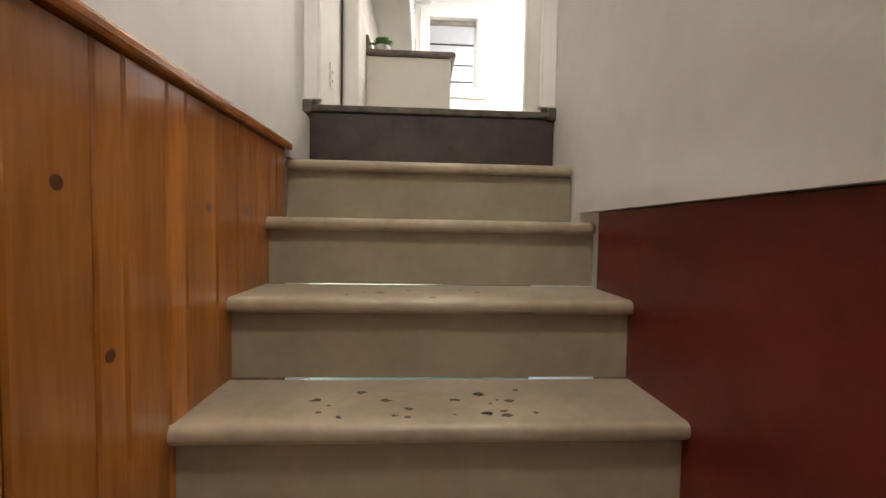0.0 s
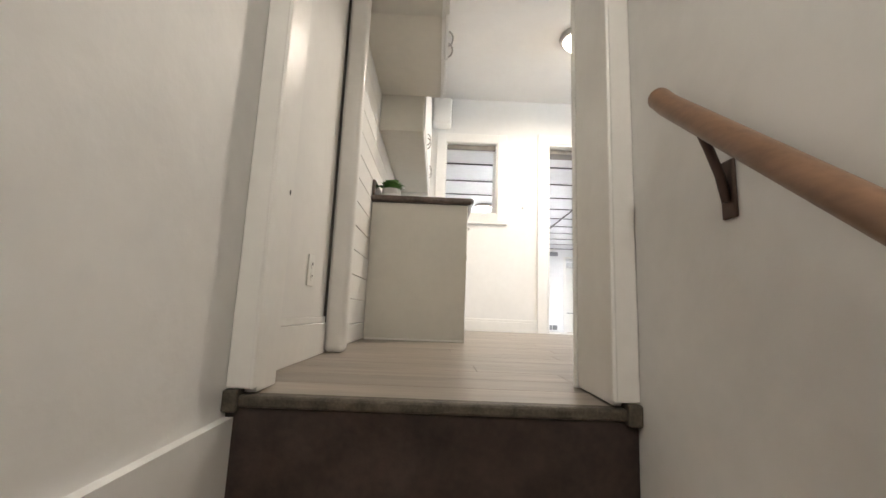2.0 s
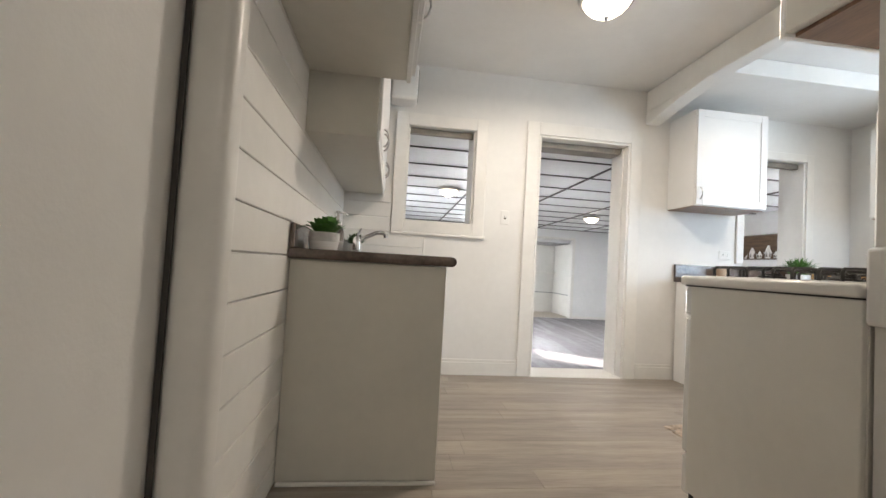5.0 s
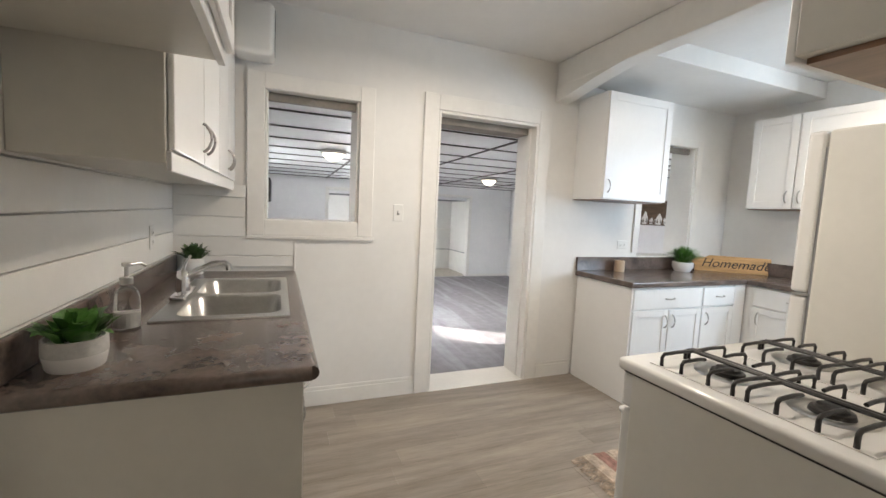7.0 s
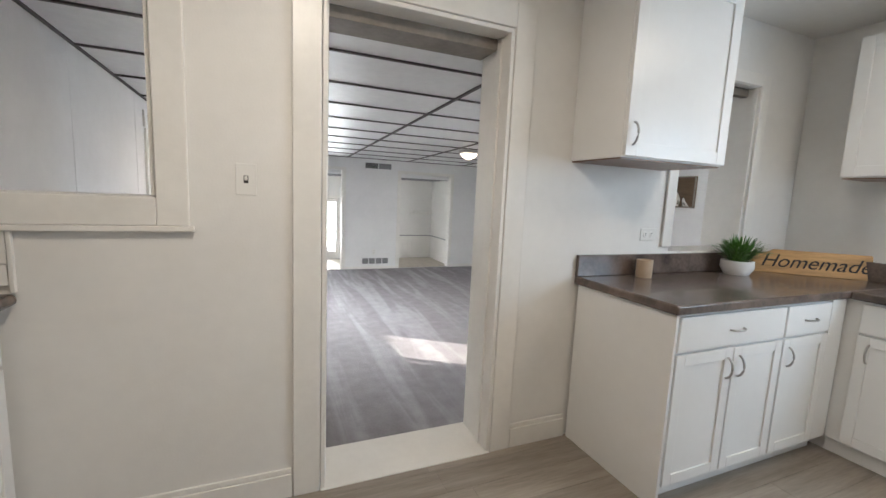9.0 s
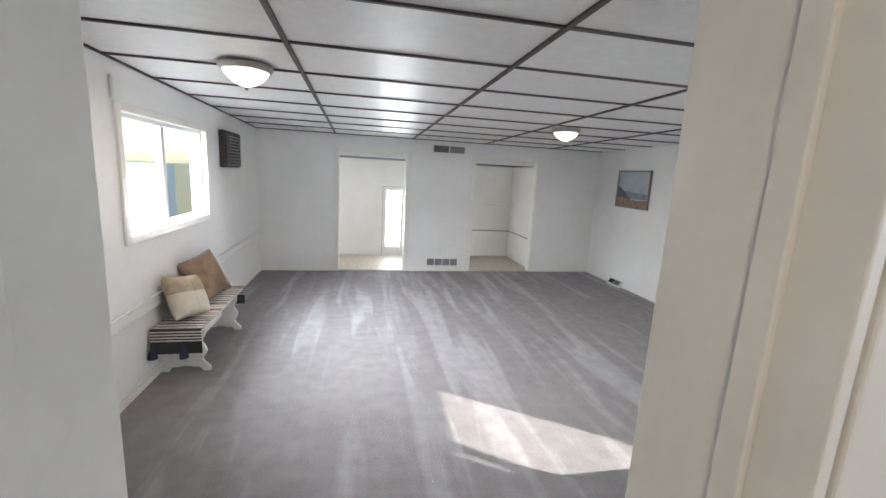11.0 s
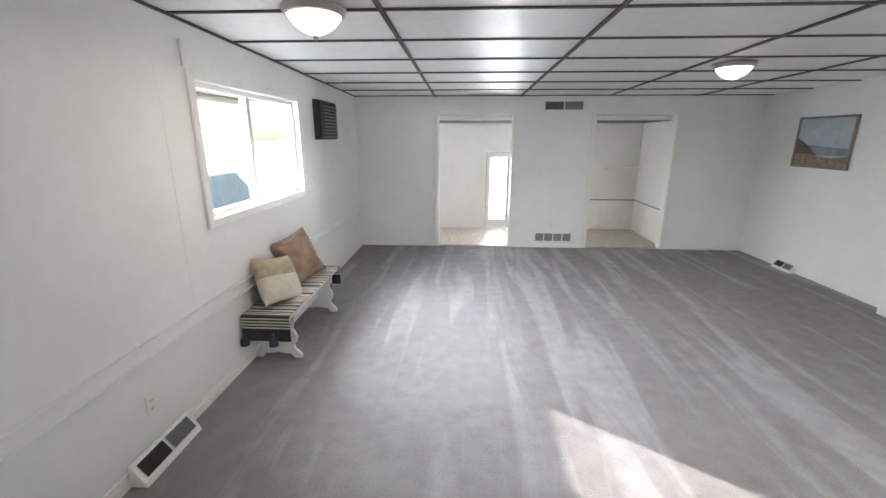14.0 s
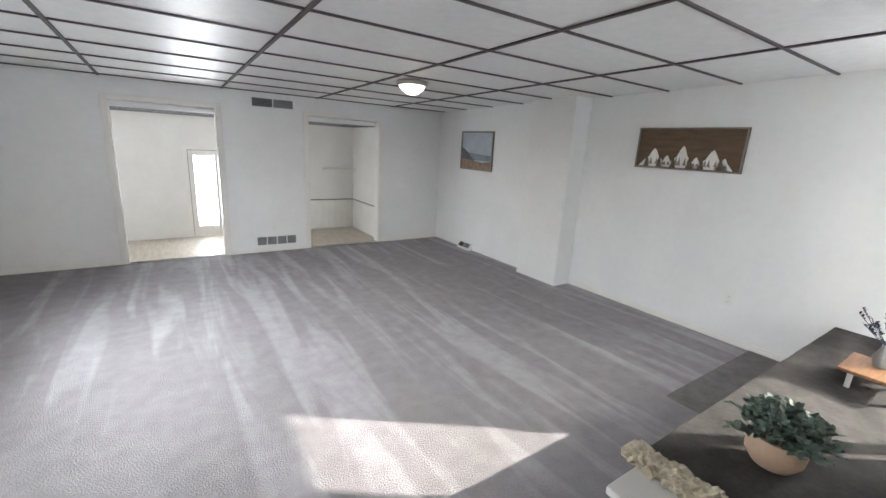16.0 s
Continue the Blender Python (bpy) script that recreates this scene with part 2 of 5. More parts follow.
def add_box(bm, x0, x1, y0, y1, z0, z1, bevel=0.0, index=0, seg=2):
    m = Matrix.LocRotScale(((x0 + x1) / 2, (y0 + y1) / 2, (z0 + z1) / 2), None, (x1 - x0, y1 - y0, z1 - z0))
    made = bmesh.ops.create_cube(bm, size=1, matrix=m)
    faces = set(f for v in made["verts"] for f in v.link_faces)
    for f in faces:
        f.material_index = index
    if bevel:
        edges = list(set(e for v in made["verts"] for e in v.link_edges))
        out = bmesh.ops.bevel(bm, geom=edges, offset=bevel, segments=seg, affect="EDGES", profile=0.5)
        for f in out["faces"]:
            f.material_index = index
    return bm


def box(x0, x1, y0, y1, z0, z1, bevel=0.004, seg=2):
    return add_box(bmesh.new(), x0, x1, y0, y1, z0, z1, bevel, 0, seg)


def add_lathe(bm, profile, center=(0, 0, 0), steps=24, index=0, scale=(1, 1)):
    """A solid of revolution about z through the points (radius, height)."""
    rings = []
    for r, z in profile:
        if r < 1e-5:
            rings.append([bm.verts.new((center[0], center[1], center[2] + z))])
        else:
            rings.append([bm.verts.new((center[0] + r * scale[0] * math.cos(a), center[1] + r * scale[1] * math.sin(a), center[2] + z))
                          for a in (2 * math.pi * i / steps for i in range(steps))])
    for a, b in zip(rings, rings[1:]):
        for i in range(steps):
            j = (i + 1) % steps
            if len(a) == 1 and len(b) > 1:
                f = bm.faces.new((a[0], b[i], b[j]))
            elif len(b) == 1 and len(a) > 1:
                f = bm.faces.new((a[i], a[j], b[0]))
            elif len(a) > 1:
                f = bm.faces.new((a[i], a[j], b[j], b[i]))
            else:
                continue
            f.material_index = index
    return bm


def lathe(profile, center=(0, 0, 0), steps=24, scale=(1, 1)):
    return add_lathe(bmesh.new(), profile, center, steps, 0, scale)


def add_tube(bm, points, radius, steps=8, index=0, taper=None):
    """A round bar along points, closed at both ends."""
    pts = [Vector(p) for p in points]
    rings = []
    for k, p in enumerate(pts):
        d = (pts[min(k + 1, len(pts) - 1)] - pts[max(k - 1, 0)]).normalized()
        side = d.cross(Vector((0, 0, 1)))
        side = side.normalized() if side.length > 0.05 else Vector((1, 0, 0))
        up = side.cross(d).normalized()
        r = radius * (1 if taper is None else 1 + (taper - 1) * k / (len(pts) - 1))
        rings.append([bm.verts.new(p + r * (math.cos(a) * side + math.sin(a) * up)) for a in (2 * math.pi * i / steps for i in range(steps))])
    for a, b in zip(rings, rings[1:]):
        for i in range(steps):
            bm.faces.new((a[i], a[(i + 1) % steps], b[(i + 1) % steps], b[i])).material_index = index
    bm.faces.new(rings[0]).material_index = index
    bm.faces.new(rings[-1]).material_index = index
    return bm


def tube(points, radius, steps=8, taper=None):
    return add_tube(bmesh.new(), points, radius, steps, 0, taper)


def extrude_outline(outline, depth, place, bevel=0.0):
    """A flat outline of (u, v) given depth w; place(u, v, w) puts it into the world."""
    bm = bmesh.new()
    a = [bm.verts.new(place(u, v, 0)) for u, v in outline]
    b = [bm.verts.new(place(u, v, depth)) for u, v in outline]
    n = len(a)
    bm.faces.new(a), bm.faces.new(b)
    for i in range(n):
        bm.faces.new((a[i], a[(i + 1) % n], b[(i + 1) % n], b[i]))
    if bevel:
        rim = [e for e in bm.edges if len(set(v in a for v in e.verts)) == 1]
        bmesh.ops.bevel(bm, geom=rim, offset=bevel, segments=2, affect="EDGES")
    return bm


def wall_mesh(axis, at, thick, u0, u1, z0, z1, openings=()):
    """A wall in the plane axis = at, thick metres towards plus, with openings (u0, u1, z0, z1) cut through it."""
    us = sorted({u0, u1, *(v for o in openings for v in o[:2])})
    zs = sorted({z0, z1, *(v for o in openings for v in o[2:])})
    solid = {}
    for i in range(len(us) - 1):
        for j in range(len(zs) - 1):
            cu, cz = (us[i] + us[i + 1]) / 2, (zs[j] + zs[j + 1]) / 2
            solid[i, j] = not any(o[0] < cu < o[1] and o[2] < cz < o[3] for o in openings)
    bm = bmesh.new()

    def v(u, z, w):
        return bm.verts.new((at + w, u, z) if axis == "x" else (u, at + w, z))
    for (i, j), full in solid.items():
        if not full:
            continue
        a, b, c, d = us[i], us[i + 1], zs[j], zs[j + 1]
        for w in (0, thick):
            bm.faces.new([v(a, c, w), v(b, c, w), v(b, d, w), v(a, d, w)])
        for (di, dj), (p, q) in {(-1, 0): ((a, c), (a, d)), (1, 0): ((b, c), (b, d)), (0, -1): ((a, c), (b, c)), (0, 1): ((a, d), (b, d))}.items():
            if not solid.get((i + di, j + dj), False):
                bm.faces.new([v(*p, 0), v(*q, 0), v(*q, thick), v(*p, thick)])
    bmesh.ops.remove_doubles(bm, verts=bm.verts, dist=1e-5)
    return bm


def shared(name, me, parent, m):
    """One more piece on a mesh that exists already."""
    ob = new(name, me)
    ob.parent = parent
    ob.matrix_basis = m
    return ob

# ---- structure: kitchen and stairs ----
ZC = 2.55                       # kitchen ceiling
ZF = -0.30                      # carpet of the living room
BACK = 0.25                     # thickness of the wall between them
LW = -1.61                      # kitchen wall on the sink side
RW = RIGHT_WALL                       # kitchen wall on the cabinet side
structure("wall_kitchen_back", wall_mesh("y", 0, BACK, -1.9, RW + 0.15, ZF - 0.2, ZC + 0.1,
          [(0.0, 0.84, 0.0, 2.06), (-1.125, -0.555, 1.25, 2.035), (1.98, 2.62, 1.03, 2.05)]), WALL, "warm white painted wall with a doorway and two openings", "wall")
structure("wall_kitchen_left", wall_mesh("x", LW - 0.17, 0.15, -3.30, 0, -0.1, ZC + 0.1), WALL, "warm white painted plaster wall", "wall")
structure("wall_kitchen_right", wall_mesh("x", RW, 0.15, -3.45, 0, -0.1, ZC + 0.1, [(-2.40, -1.45, 0.95, 2.0)]), WALL, "warm white painted plaster wall", "wall")
structure("wall_stair_top", wall_mesh("y", -3.383, 0.235, -1.77, RW + 0.15, -1.4, ZC + 0.1, [(-1.628, -0.722, -1.4, 2.05)]), STAIRWALL,
          "white painted wall with the stair doorway", "wall")
structure("wall_behind_stove", wall_mesh("y", -2.56, 0.10, 0.02, RW, 0, ZC), WALL, "warm white painted partition behind the stove", "wall")
structure("ceiling_kitchen", box(-1.9, RW + 0.15, -3.45, 0.0, ZC, ZC + 0.1, 0), CEIL, "smooth off-white painted ceiling", "ceiling")
structure("floor_kitchen", box(-1.62, RW, -3.36, 0.0, -0.12, -0.006, 0), PLANK, "grey oak vinyl plank floor", "floor")
structure("door_sill", box(0.002, 0.838, -0.02, BACK + 0.03, -0.10, 0.006, 0.004), TRIM, "white painted wooden door sill", "sill")

# beams under the kitchen ceiling
bm = box(0.98, 1.10, -3.30, -0.003, 2.36, ZC - 0.003, 0.008)
structure("beam_long", bm, WALL, "white boxed ceiling beam", "beam")
bracket = [(0.0, 0.0), (-0.72, 0.0), (-0.62, -0.008), (-0.42, -0.036), (-0.24, -0.070), (-0.10, -0.098), (0.0, -0.11)]
structure("beam_bracket", extrude_outline(bracket, 0.12, lambda u, v, w: (0.98 + w, u - 0.003, 2.36 + v)), WALL, "curved white bracket under the beam", "beam")
structure("alcove_soffit", box(1.10, RW, -0.72, -0.002, 2.42, ZC - 0.003, 0.004), WALL, "lowered white ceiling over the counter", "ceiling")

# stair well
SX0, SX1 = -1.585, -0.722
structure("wall_stair_left", wall_mesh("x", SX0 - 0.15, 0.15, -6.4, -3.383, -1.5, 2.6), STAIRWALL, "scuffed white plaster stair wall", "wall")
structure("wall_stair_right", wall_mesh("x", SX1, 0.15, -6.4, -3.383, -1.5, 2.6), STAIRWALL, "scuffed white plaster stair wall", "wall")
structure("wall_stair_end", wall_mesh("y", -6.4, 0.15, SX0 - 0.15, SX1 + 0.15, -1.5, 2.6), STAIRWALL, "white plaster wall behind the landing", "wall")
structure("ceiling_stair", box(SX0 - 0.15, SX1 + 0.15, -6.4, -3.383, 2.1, 2.2, 0), CEIL, "off-white stair ceiling", "ceiling")
structure("floor_landing", box(SX0, SX1, -6.4, -4.78, -1.36, -1.24, 0), TREAD, "painted landing floor", "floor")
TREADS = ((-4.58, -1.07), (-4.38, -0.90), (-4.18, -0.727), (-3.985, -0.557), (-3.775, -0.388), (-3.60, -0.214))
stairs = tagged(new("stairs"), "worn beige painted wooden stairs with rounded nosings", "stairs", "", "structure")
for k, (ny, tz) in enumerate(TREADS):
    deep = (TREADS[k + 1][0] if k + 1 < len(TREADS) else -3.383) - ny + 0.02
    bm = bmesh.new()
    add_box(bm, SX0 + 0.003, SX1 - 0.003, ny, ny + deep, tz - 0.032, tz, 0.013, 0, 4)
    part("tread", bm, TREAD, stairs, smooth=40)
    below = TREADS[k - 1][1] if k else -1.24
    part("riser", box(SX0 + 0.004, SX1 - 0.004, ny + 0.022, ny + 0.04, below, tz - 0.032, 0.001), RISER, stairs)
part("riser", box(SX0 + 0.002, SX1 - 0.002, -3.392, -3.3835, -0.214, -0.022, 0.002), DARKRISER, stairs, "dark brown scuffed top riser")
part("nosing", box(SX0 - 0.01, SX1 + 0.01, -3.40, -3.361, -0.022, 0.003, 0.006), GRIME, stairs, "grimy worn wooden threshold")
for s in (-1, 1):
    x = SX0 if s < 0 else SX1
    part("nosing_end", box(min(x, x - s * 0.03), max(x, x - s * 0.03), -3.412, -3.36, -0.03, 0.015, 0.005), GRIME, stairs)

rc = random.Random(4)
for k, (ny, tz) in enumerate(TREADS[2:]):
    for _ in range(22 if k == 0 else 9):
        cxx, cyy = rc.uniform(-1.42, -0.98), ny + rc.uniform(0.02, 0.15)
        rad = rc.uniform(0.003, 0.011)
        o = [(cxx + rad * rc.uniform(0.4, 1.5) * math.cos(a), cyy + 0.8 * rad * rc.uniform(0.4, 1.3) * math.sin(a)) for a in (0, 0.9, 1.8, 2.7, 3.6, 4.5, 5.4)]
        part("paint_chip", extrude_outline(o, 0.0006, lambda u, v, w, tz=tz: (u, v, tz + 0.0002 + w)), GRIME if rc.random() < 0.6 else DARKRISER, stairs)

# pine wainscot with its cap on one side, red panel on the other
wain = tagged(new("wainscot_pine"), "orange varnished knotty pine board wainscot", "wainscot", "", "structure")
edges = [-6.3, -5.9, -5.6, -5.25, -4.95, -4.72, -4.52, -4.42, -4.31, -4.26, -4.17, -4.12, -4.02, -3.93, -3.83, -3.75, -3.70, -3.625]
for a, b in zip(edges, edges[1:]):
    part("board", box(SX0 + 0.001, SX0 + 0.016, a + 0.001, b - 0.001, -1.23, -0.195, 0.004, 1), PINE, wain)
part("cap", box(SX0 + 0.001, SX0 + 0.032, -6.3, -3.61, -0.195, -0.174, 0.006), PINE, wain, "rounded pine cap rail")
for a in (-4.05, -4.29, -4.36, -3.88):
    part("knot", lathe([(0, 0.0165), (0.006, 0.0163), (0.009, 0.0161)], (0, 0, 0), 10), KNOT, wain).matrix_basis = Matrix.Translation((SX0, a, -0.47 + 0.11 * math.sin(a * 37))) @ Matrix.Rotation(radians(90), 4, "Y")
structure("skirt_left", extrude_outline([(-3.60, -0.21), (-3.384, -0.21), (-3.384, -0.042), (-6.3, -0.05), (-6.3, -0.173), (-3.61, -0.173)], 0.020,
          lambda u, v, w: (SX0 + w, u, v)), STAIRWALL, "cracked white plaster skirt over the wainscot", "skirting")
structure("panel_red", box(SX1 - 0.012, SX1 - 0.001, -6.3, -3.80, -1.23, -0.362, 0.002), REDPANEL, "dark red painted lower wall panel", "panel")
structure("ledge_right", extrude_outline([(-6.3, -0.361), (-3.69, -0.361), (-3.66, -0.345), (-3.69, -0.325), (-6.3, -0.300)], 0.028,
          lambda u, v, w: (SX1 - w, u, v)), STAIRWALL, "white plaster ledge above the red panel", "ledge")

# door casing at the top of the stairs
casing = tagged(new("door_stair_casing"), "white painted casing of the stair doorway", "door frame", "", "structure")
for x0, x1, y1 in ((SX0 - 0.04, SX0 + 0.055, -3.27), (SX1 - 0.047, SX1 - 0.001, -3.155)):
    part("jamb", box(x0, x1, -3.375, y1, 0.004, 2.05, 0.004), TRIM, casing)
part("casing_board", box(SX1 - 0.052, SX1 + 0.09, -3.147, -3.128, 0.0, 2.12, 0.006), TRIM, casing)
part("head", box(SX0 + 0.061, SX1 - 0.061, -3.375, -3.155, 2.03, 2.05, 0.003), TRIM, casing)
for s, x in ((1, SX0), (-1, SX1)):
    part("stair_casing", box(min(x + s * 0.001, x + s * 0.054), max(x + s * 0.001, x + s * 0.054), -3.402, -3.384, 0.016, 2.098, 0.004), TRIM, casing)
    part("casing_bead", box(min(x + s * 0.049, x + s * 0.060), max(x + s * 0.049, x + s * 0.060), -3.408, -3.376, 0.016, 2.05, 0.005), TRIM, casing)
for z in (0.46,):
    part("dent", box(SX0 + 0.0545, SX0 + 0.0557, -3.30, -3.292, z, z + 0.012, 0), SLOT, casing)

structure("wall_scratch", tube([(SX0 + 0.001, -3.941, 0.250), (SX0 + 0.001, -3.937, 0.270), (SX0 + 0.001, -3.918, 0.287)], 0.0012, 5), SLOT, "thin dark scratch in the stair plaster", "scratch")

# handrail
rail = thing("handrail", pose(0, 0, 0), "brown wooden handrail on dark metal brackets", "handrail")
a, b = Vector((SX1 - 0.04, -3.585, 0.59)), Vector((SX1 - 0.04, -5.2, -0.80))
part("rail", tube([a + (b - a) * t + Vector((0, 0, 0.004 * (t < 0.01))) for t in (0, 0.004, 0.02, 0.3, 0.6, 1)], 0.020, 14), RAILWOOD, rail, smooth=50)
for t in (0.07, 0.55):
    p = a + (b - a) * t
    bm = tube([p + Vector((0, 0, -0.02)), p + Vector((0.01, 0, -0.045)), p + Vector((0.024, 0, -0.085)), p + Vector((0.032, 0, -0.125))], 0.007, 8)
    part("bracket", bm, BRONZE, rail, "dark bronze rail bracket", 50)
    part("bracket_plate", box(SX1 - 0.007, SX1 - 0.001, p.y - 0.015, p.y + 0.015, p.z - 0.15, p.z - 0.06, 0.003), BRONZE, rail)

# rounded white post and the wall between it and the doorway
structure("post_gap", box(LW - 0.018, LW - 0.008, -2.537, -2.531, 0, ZC, 0), SLOT, "dark gap beside the corner post", "gap")
structure("corner_post", box(LW - 0.02, LW + 0.075, -2.530, -2.45, 0, ZC, 0.028, 5), TRIM, "thickly painted white rounded corner post", "post", 40)
base = tagged(new("baseboard"), "white painted stepped baseboard", "baseboard", "", "structure")


def baseboard(x0, x1, y0, y1, z, nx, ny, h=0.13, mat=TRIM):
    part("board", box(x0, x1, y0, y1, z, z + h - 0.025, 0.003), mat, base)
    part("cap", box(x0 + (0.005 if nx < 0 else 0), x1 - (0.005 if nx > 0 else 0), y0 + (0.005 if ny < 0 else 0), y1 - (0.005 if ny > 0 else 0), z + h - 0.025, z + h, 0.004), mat, base)


baseboard(-0.955, -0.115, -0.016, -0.001, 0, 0, -1)
baseboard(0.955, 1.305, -0.016, -0.001, 0, 0, -1)
baseboard(LW - 0.019, LW - 0.003, -3.116, -2.542, 0, 1, 0, 0.15)


def casing_round(name, label, x0, x1, z0, z1, y, out, w=0.10, t=0.018, sill=False, mat=TRIM, cat="door frame", reveal=BACK):
    """Flat boards round an opening, lining boards in it. out is -1 for the kitchen's side."""
    ob = tagged(new(name), label, cat, "", "structure")
    a, b = (y - t, y - 0.001) if out < 0 else (y + 0.001, y + t)
    part("side", box(x0 - w, x0 - 0.002, a, b, z0 if not sill else z0 - w, z1 + w, 0.004), mat, ob)
    part("side", box(x1 + 0.002, x1 + w, a, b, z0 if not sill else z0 - w, z1 + w, 0.004), mat, ob)
    part("head", box(x0 - 0.002, x1 + 0.002, a, b, z1 + 0.002, z1 + w, 0.004), mat, ob)
    if sill:
        part("sill", box(x0 - 0.002, x1 + 0.002, a, b, z0 - w, z0 - 0.002, 0.004), mat, ob)
    return ob


d = casing_round("door_kitchen", "white painted casing of the open doorway", 0.0, 0.84, 0.0, 2.06, 0, -1, 0.11)
for x0, x1 in ((0.001, 0.02), (0.82, 0.839)):
    part("lining", box(x0, x1, -0.012, BACK + 0.015, 0.007, 2.059, 0.003), TRIM, d)
part("lining", box(0.02, 0.82, -0.012, BACK + 0.015, 2.04, 2.059, 0.003), TRIM, d)
part("stop", box(0.02, 0.032, 0.06, 0.10, 0.007, 2.04, 0.003), TRIM, d)
part("stop", box(0.808, 0.82, 0.06, 0.10, 0.007, 2.04, 0.003), TRIM, d)
part("stop", box(0.032, 0.808, 0.09, BACK + 0.01, 1.99, 2.04, 0.003), FRAMEGREY, d, "unpainted grey head stop")
w1 = casing_round("window_1", "white cased opening to the living room", -1.125, -0.555, 1.25, 2.035, 0, -1, 0.10, 0.02, True, cat="window")
part("apron", box(-1.225, -0.44, -0.026, -0.001, 1.128, 1.149, 0.004), TRIM, w1)
part("header_track", box(-1.12, -0.56, 0.05, 0.09, 1.985, 2.034, 0.003), FRAMEGREY, w1)
for x0, x1 in ((-1.124, -1.11), (-0.57, -0.556)):
    part("lining", box(x0, x1, 0.0, BACK, 1.252, 2.033, 0.002), TRIM, w1)
w2 = casing_round("window_2", "white cased opening over the counter", 1.98, 2.62, 1.06, 2.05, 0, -1, 0.075, 0.018, False, cat="window")
part("lining", box(2.605, 2.619, 0.0, BACK, 1.06, 2.048, 0.002), TRIM, w2)
part("header_track", box(1.985, 2.60, 0.05, 0.09, 2.0, 2.049, 0.003), FRAMEGREY, w2)
casing_round("door_kitchen_room_side", "white casing of the doorway in the living room", 0.0, 0.84, ZF, 2.0, BACK, 1, 0.10)

# shiplap on the sink wall and the splash by the window
ship = tagged(new("shiplap"), "white painted shiplap boards with dark joints", "wall boards", "", "structure")
z = -0.031
while z < ZC - 0.02:
    part("board", box(LW - 0.02, LW, -2.449, -0.001, max(z + 0.002, 0.002), min(z + 0.1305, ZC - 0.002), 0.0025, 1), SHIP, ship)
    z += 0.1325
for z0, z1 in ((0.95, 1.02), (1.02, 1.138), (1.138, 1.256), (1.256, 1.374), (1.374, 1.45)):
    right = -0.955 if z1 < 1.15 else -1.23
    part("board", box(LW + 0.001, right, -0.013, -0.0012, z0 + 0.002, z1 - 0.0015, 0.002, 1), SHIP, ship)
part("edge", box(-0.953, -0.94, -0.016, -0.001, 0.93, 1.145, 0.002), TRIM, ship)

# ---- structure: living room ----
RX0, RX1, RY1 = -1.262, 4.85, 6.77


def ceiling_z(y):
    return 2.10 - 0.018 * (y - 0.1)


structure("floor_room", box(RX0 - 0.1, RX1 + 0.1, -1.7, RY1 + 0.05, ZF - 0.15, ZF, 0), CARPET, "grey cut-pile carpet with vacuum strokes", "carpet")
# thin slab that paints the shaded part of the carpet near the table
structure("carpet_shade", box(3.39, RX1, BACK + 0.002, 1.57, ZF, ZF + 0.006, 0.002), CARPETDARK, "grey carpet area by the low table with shade in its colour", "carpet")
structure("wall_room_left", wall_mesh("x", RX0 - 0.15, 0.15, BACK, RY1 + 0.15, ZF - 0.2, 2.4, [(2.92, 4.48, 0.88, 1.735)]), ROOMWALL, "white painted panelled wall with a window", "wall")
structure("wall_room_far", wall_mesh("y", RY1, 0.14, RX0 - 0.15, RX1 + 0.15, ZF - 0.2, 2.4, [(-0.02, 1.12, ZF, 1.73), (2.32, 3.50, ZF, 1.73)]), ROOMWALL,
          "white painted wall with two cased openings", "wall")
structure("wall_room_right", wall_mesh("x", RX1, 0.15, -1.85, 3.70, ZF - 0.2, 2.4, [(-1.55, -0.015, 0.66, 1.875)]), ROOMWALL, "white painted wall with a window", "wall")
structure("wall_room_right_far", wall_mesh("x", 4.71, 0.29, 4.38, RY1, ZF - 0.2, 2.4), ROOMWALL, "white painted wall", "wall")
structure("chimney_breast", box(4.56, 5.0, 3.68, 4.38, ZF - 0.1, 2.3, 0.004), ROOMWALL, "white painted projecting pier", "pier")
structure("wall_room_near", wall_mesh("y", -1.85, 0.15, RW + 0.15, RX1 + 0.15, ZF - 0.2, 2.4), ROOMWALL, "white painted wall", "wall")
structure("wall_room_nook", wall_mesh("x", RW + 0.152, 0.05, -1.7, BACK, ZF - 0.2, 2.4), ROOMWALL, "white painted side wall", "wall")
bm = bmesh.new()
GX = [RX0, -0.06, 1.20, 2.46, 3.71, RX1]
GY = [BACK] + [1.46 + 0.653 * k for k in range(-2, 9)] + [RY1]
for x0, x1 in zip(GX, GX[1:]):
    for y0, y1 in zip(GY, GY[1:]):
        vs = []
        for dz in (0, 0.03):
            for x, y in ((x0 + 0.008, y0 + 0.006), (x1 - 0.008, y0 + 0.006), (x1 - 0.008, y1 - 0.006), (x0 + 0.008, y1 - 0.006)):
                vs.append(bm.verts.new((x, y, ceiling_z(y) + 0.012 + dz)))
        for q in ((0, 1, 2, 3), (4, 5, 6, 7), (0, 1, 5, 4), (1, 2, 6, 5), (2, 3, 7, 6), (3, 0, 4, 7)):
            bm.faces.new([vs[i] for i in q])


def bar(x0, x1, y0, y1):
    vs = [bm.verts.new((x, y, ceiling_z(y) + dz)) for dz in (0, 0.03) for x, y in ((x0, y0), (x1, y0), (x1, y1), (x0, y1))]
    for q in ((0, 1, 2, 3), (4, 5, 6, 7), (0, 1, 5, 4), (1, 2, 6, 5), (2, 3, 7, 6), (3, 0, 4, 7)):
        bm.faces.new([vs[i] for i in q]).material_index = 1


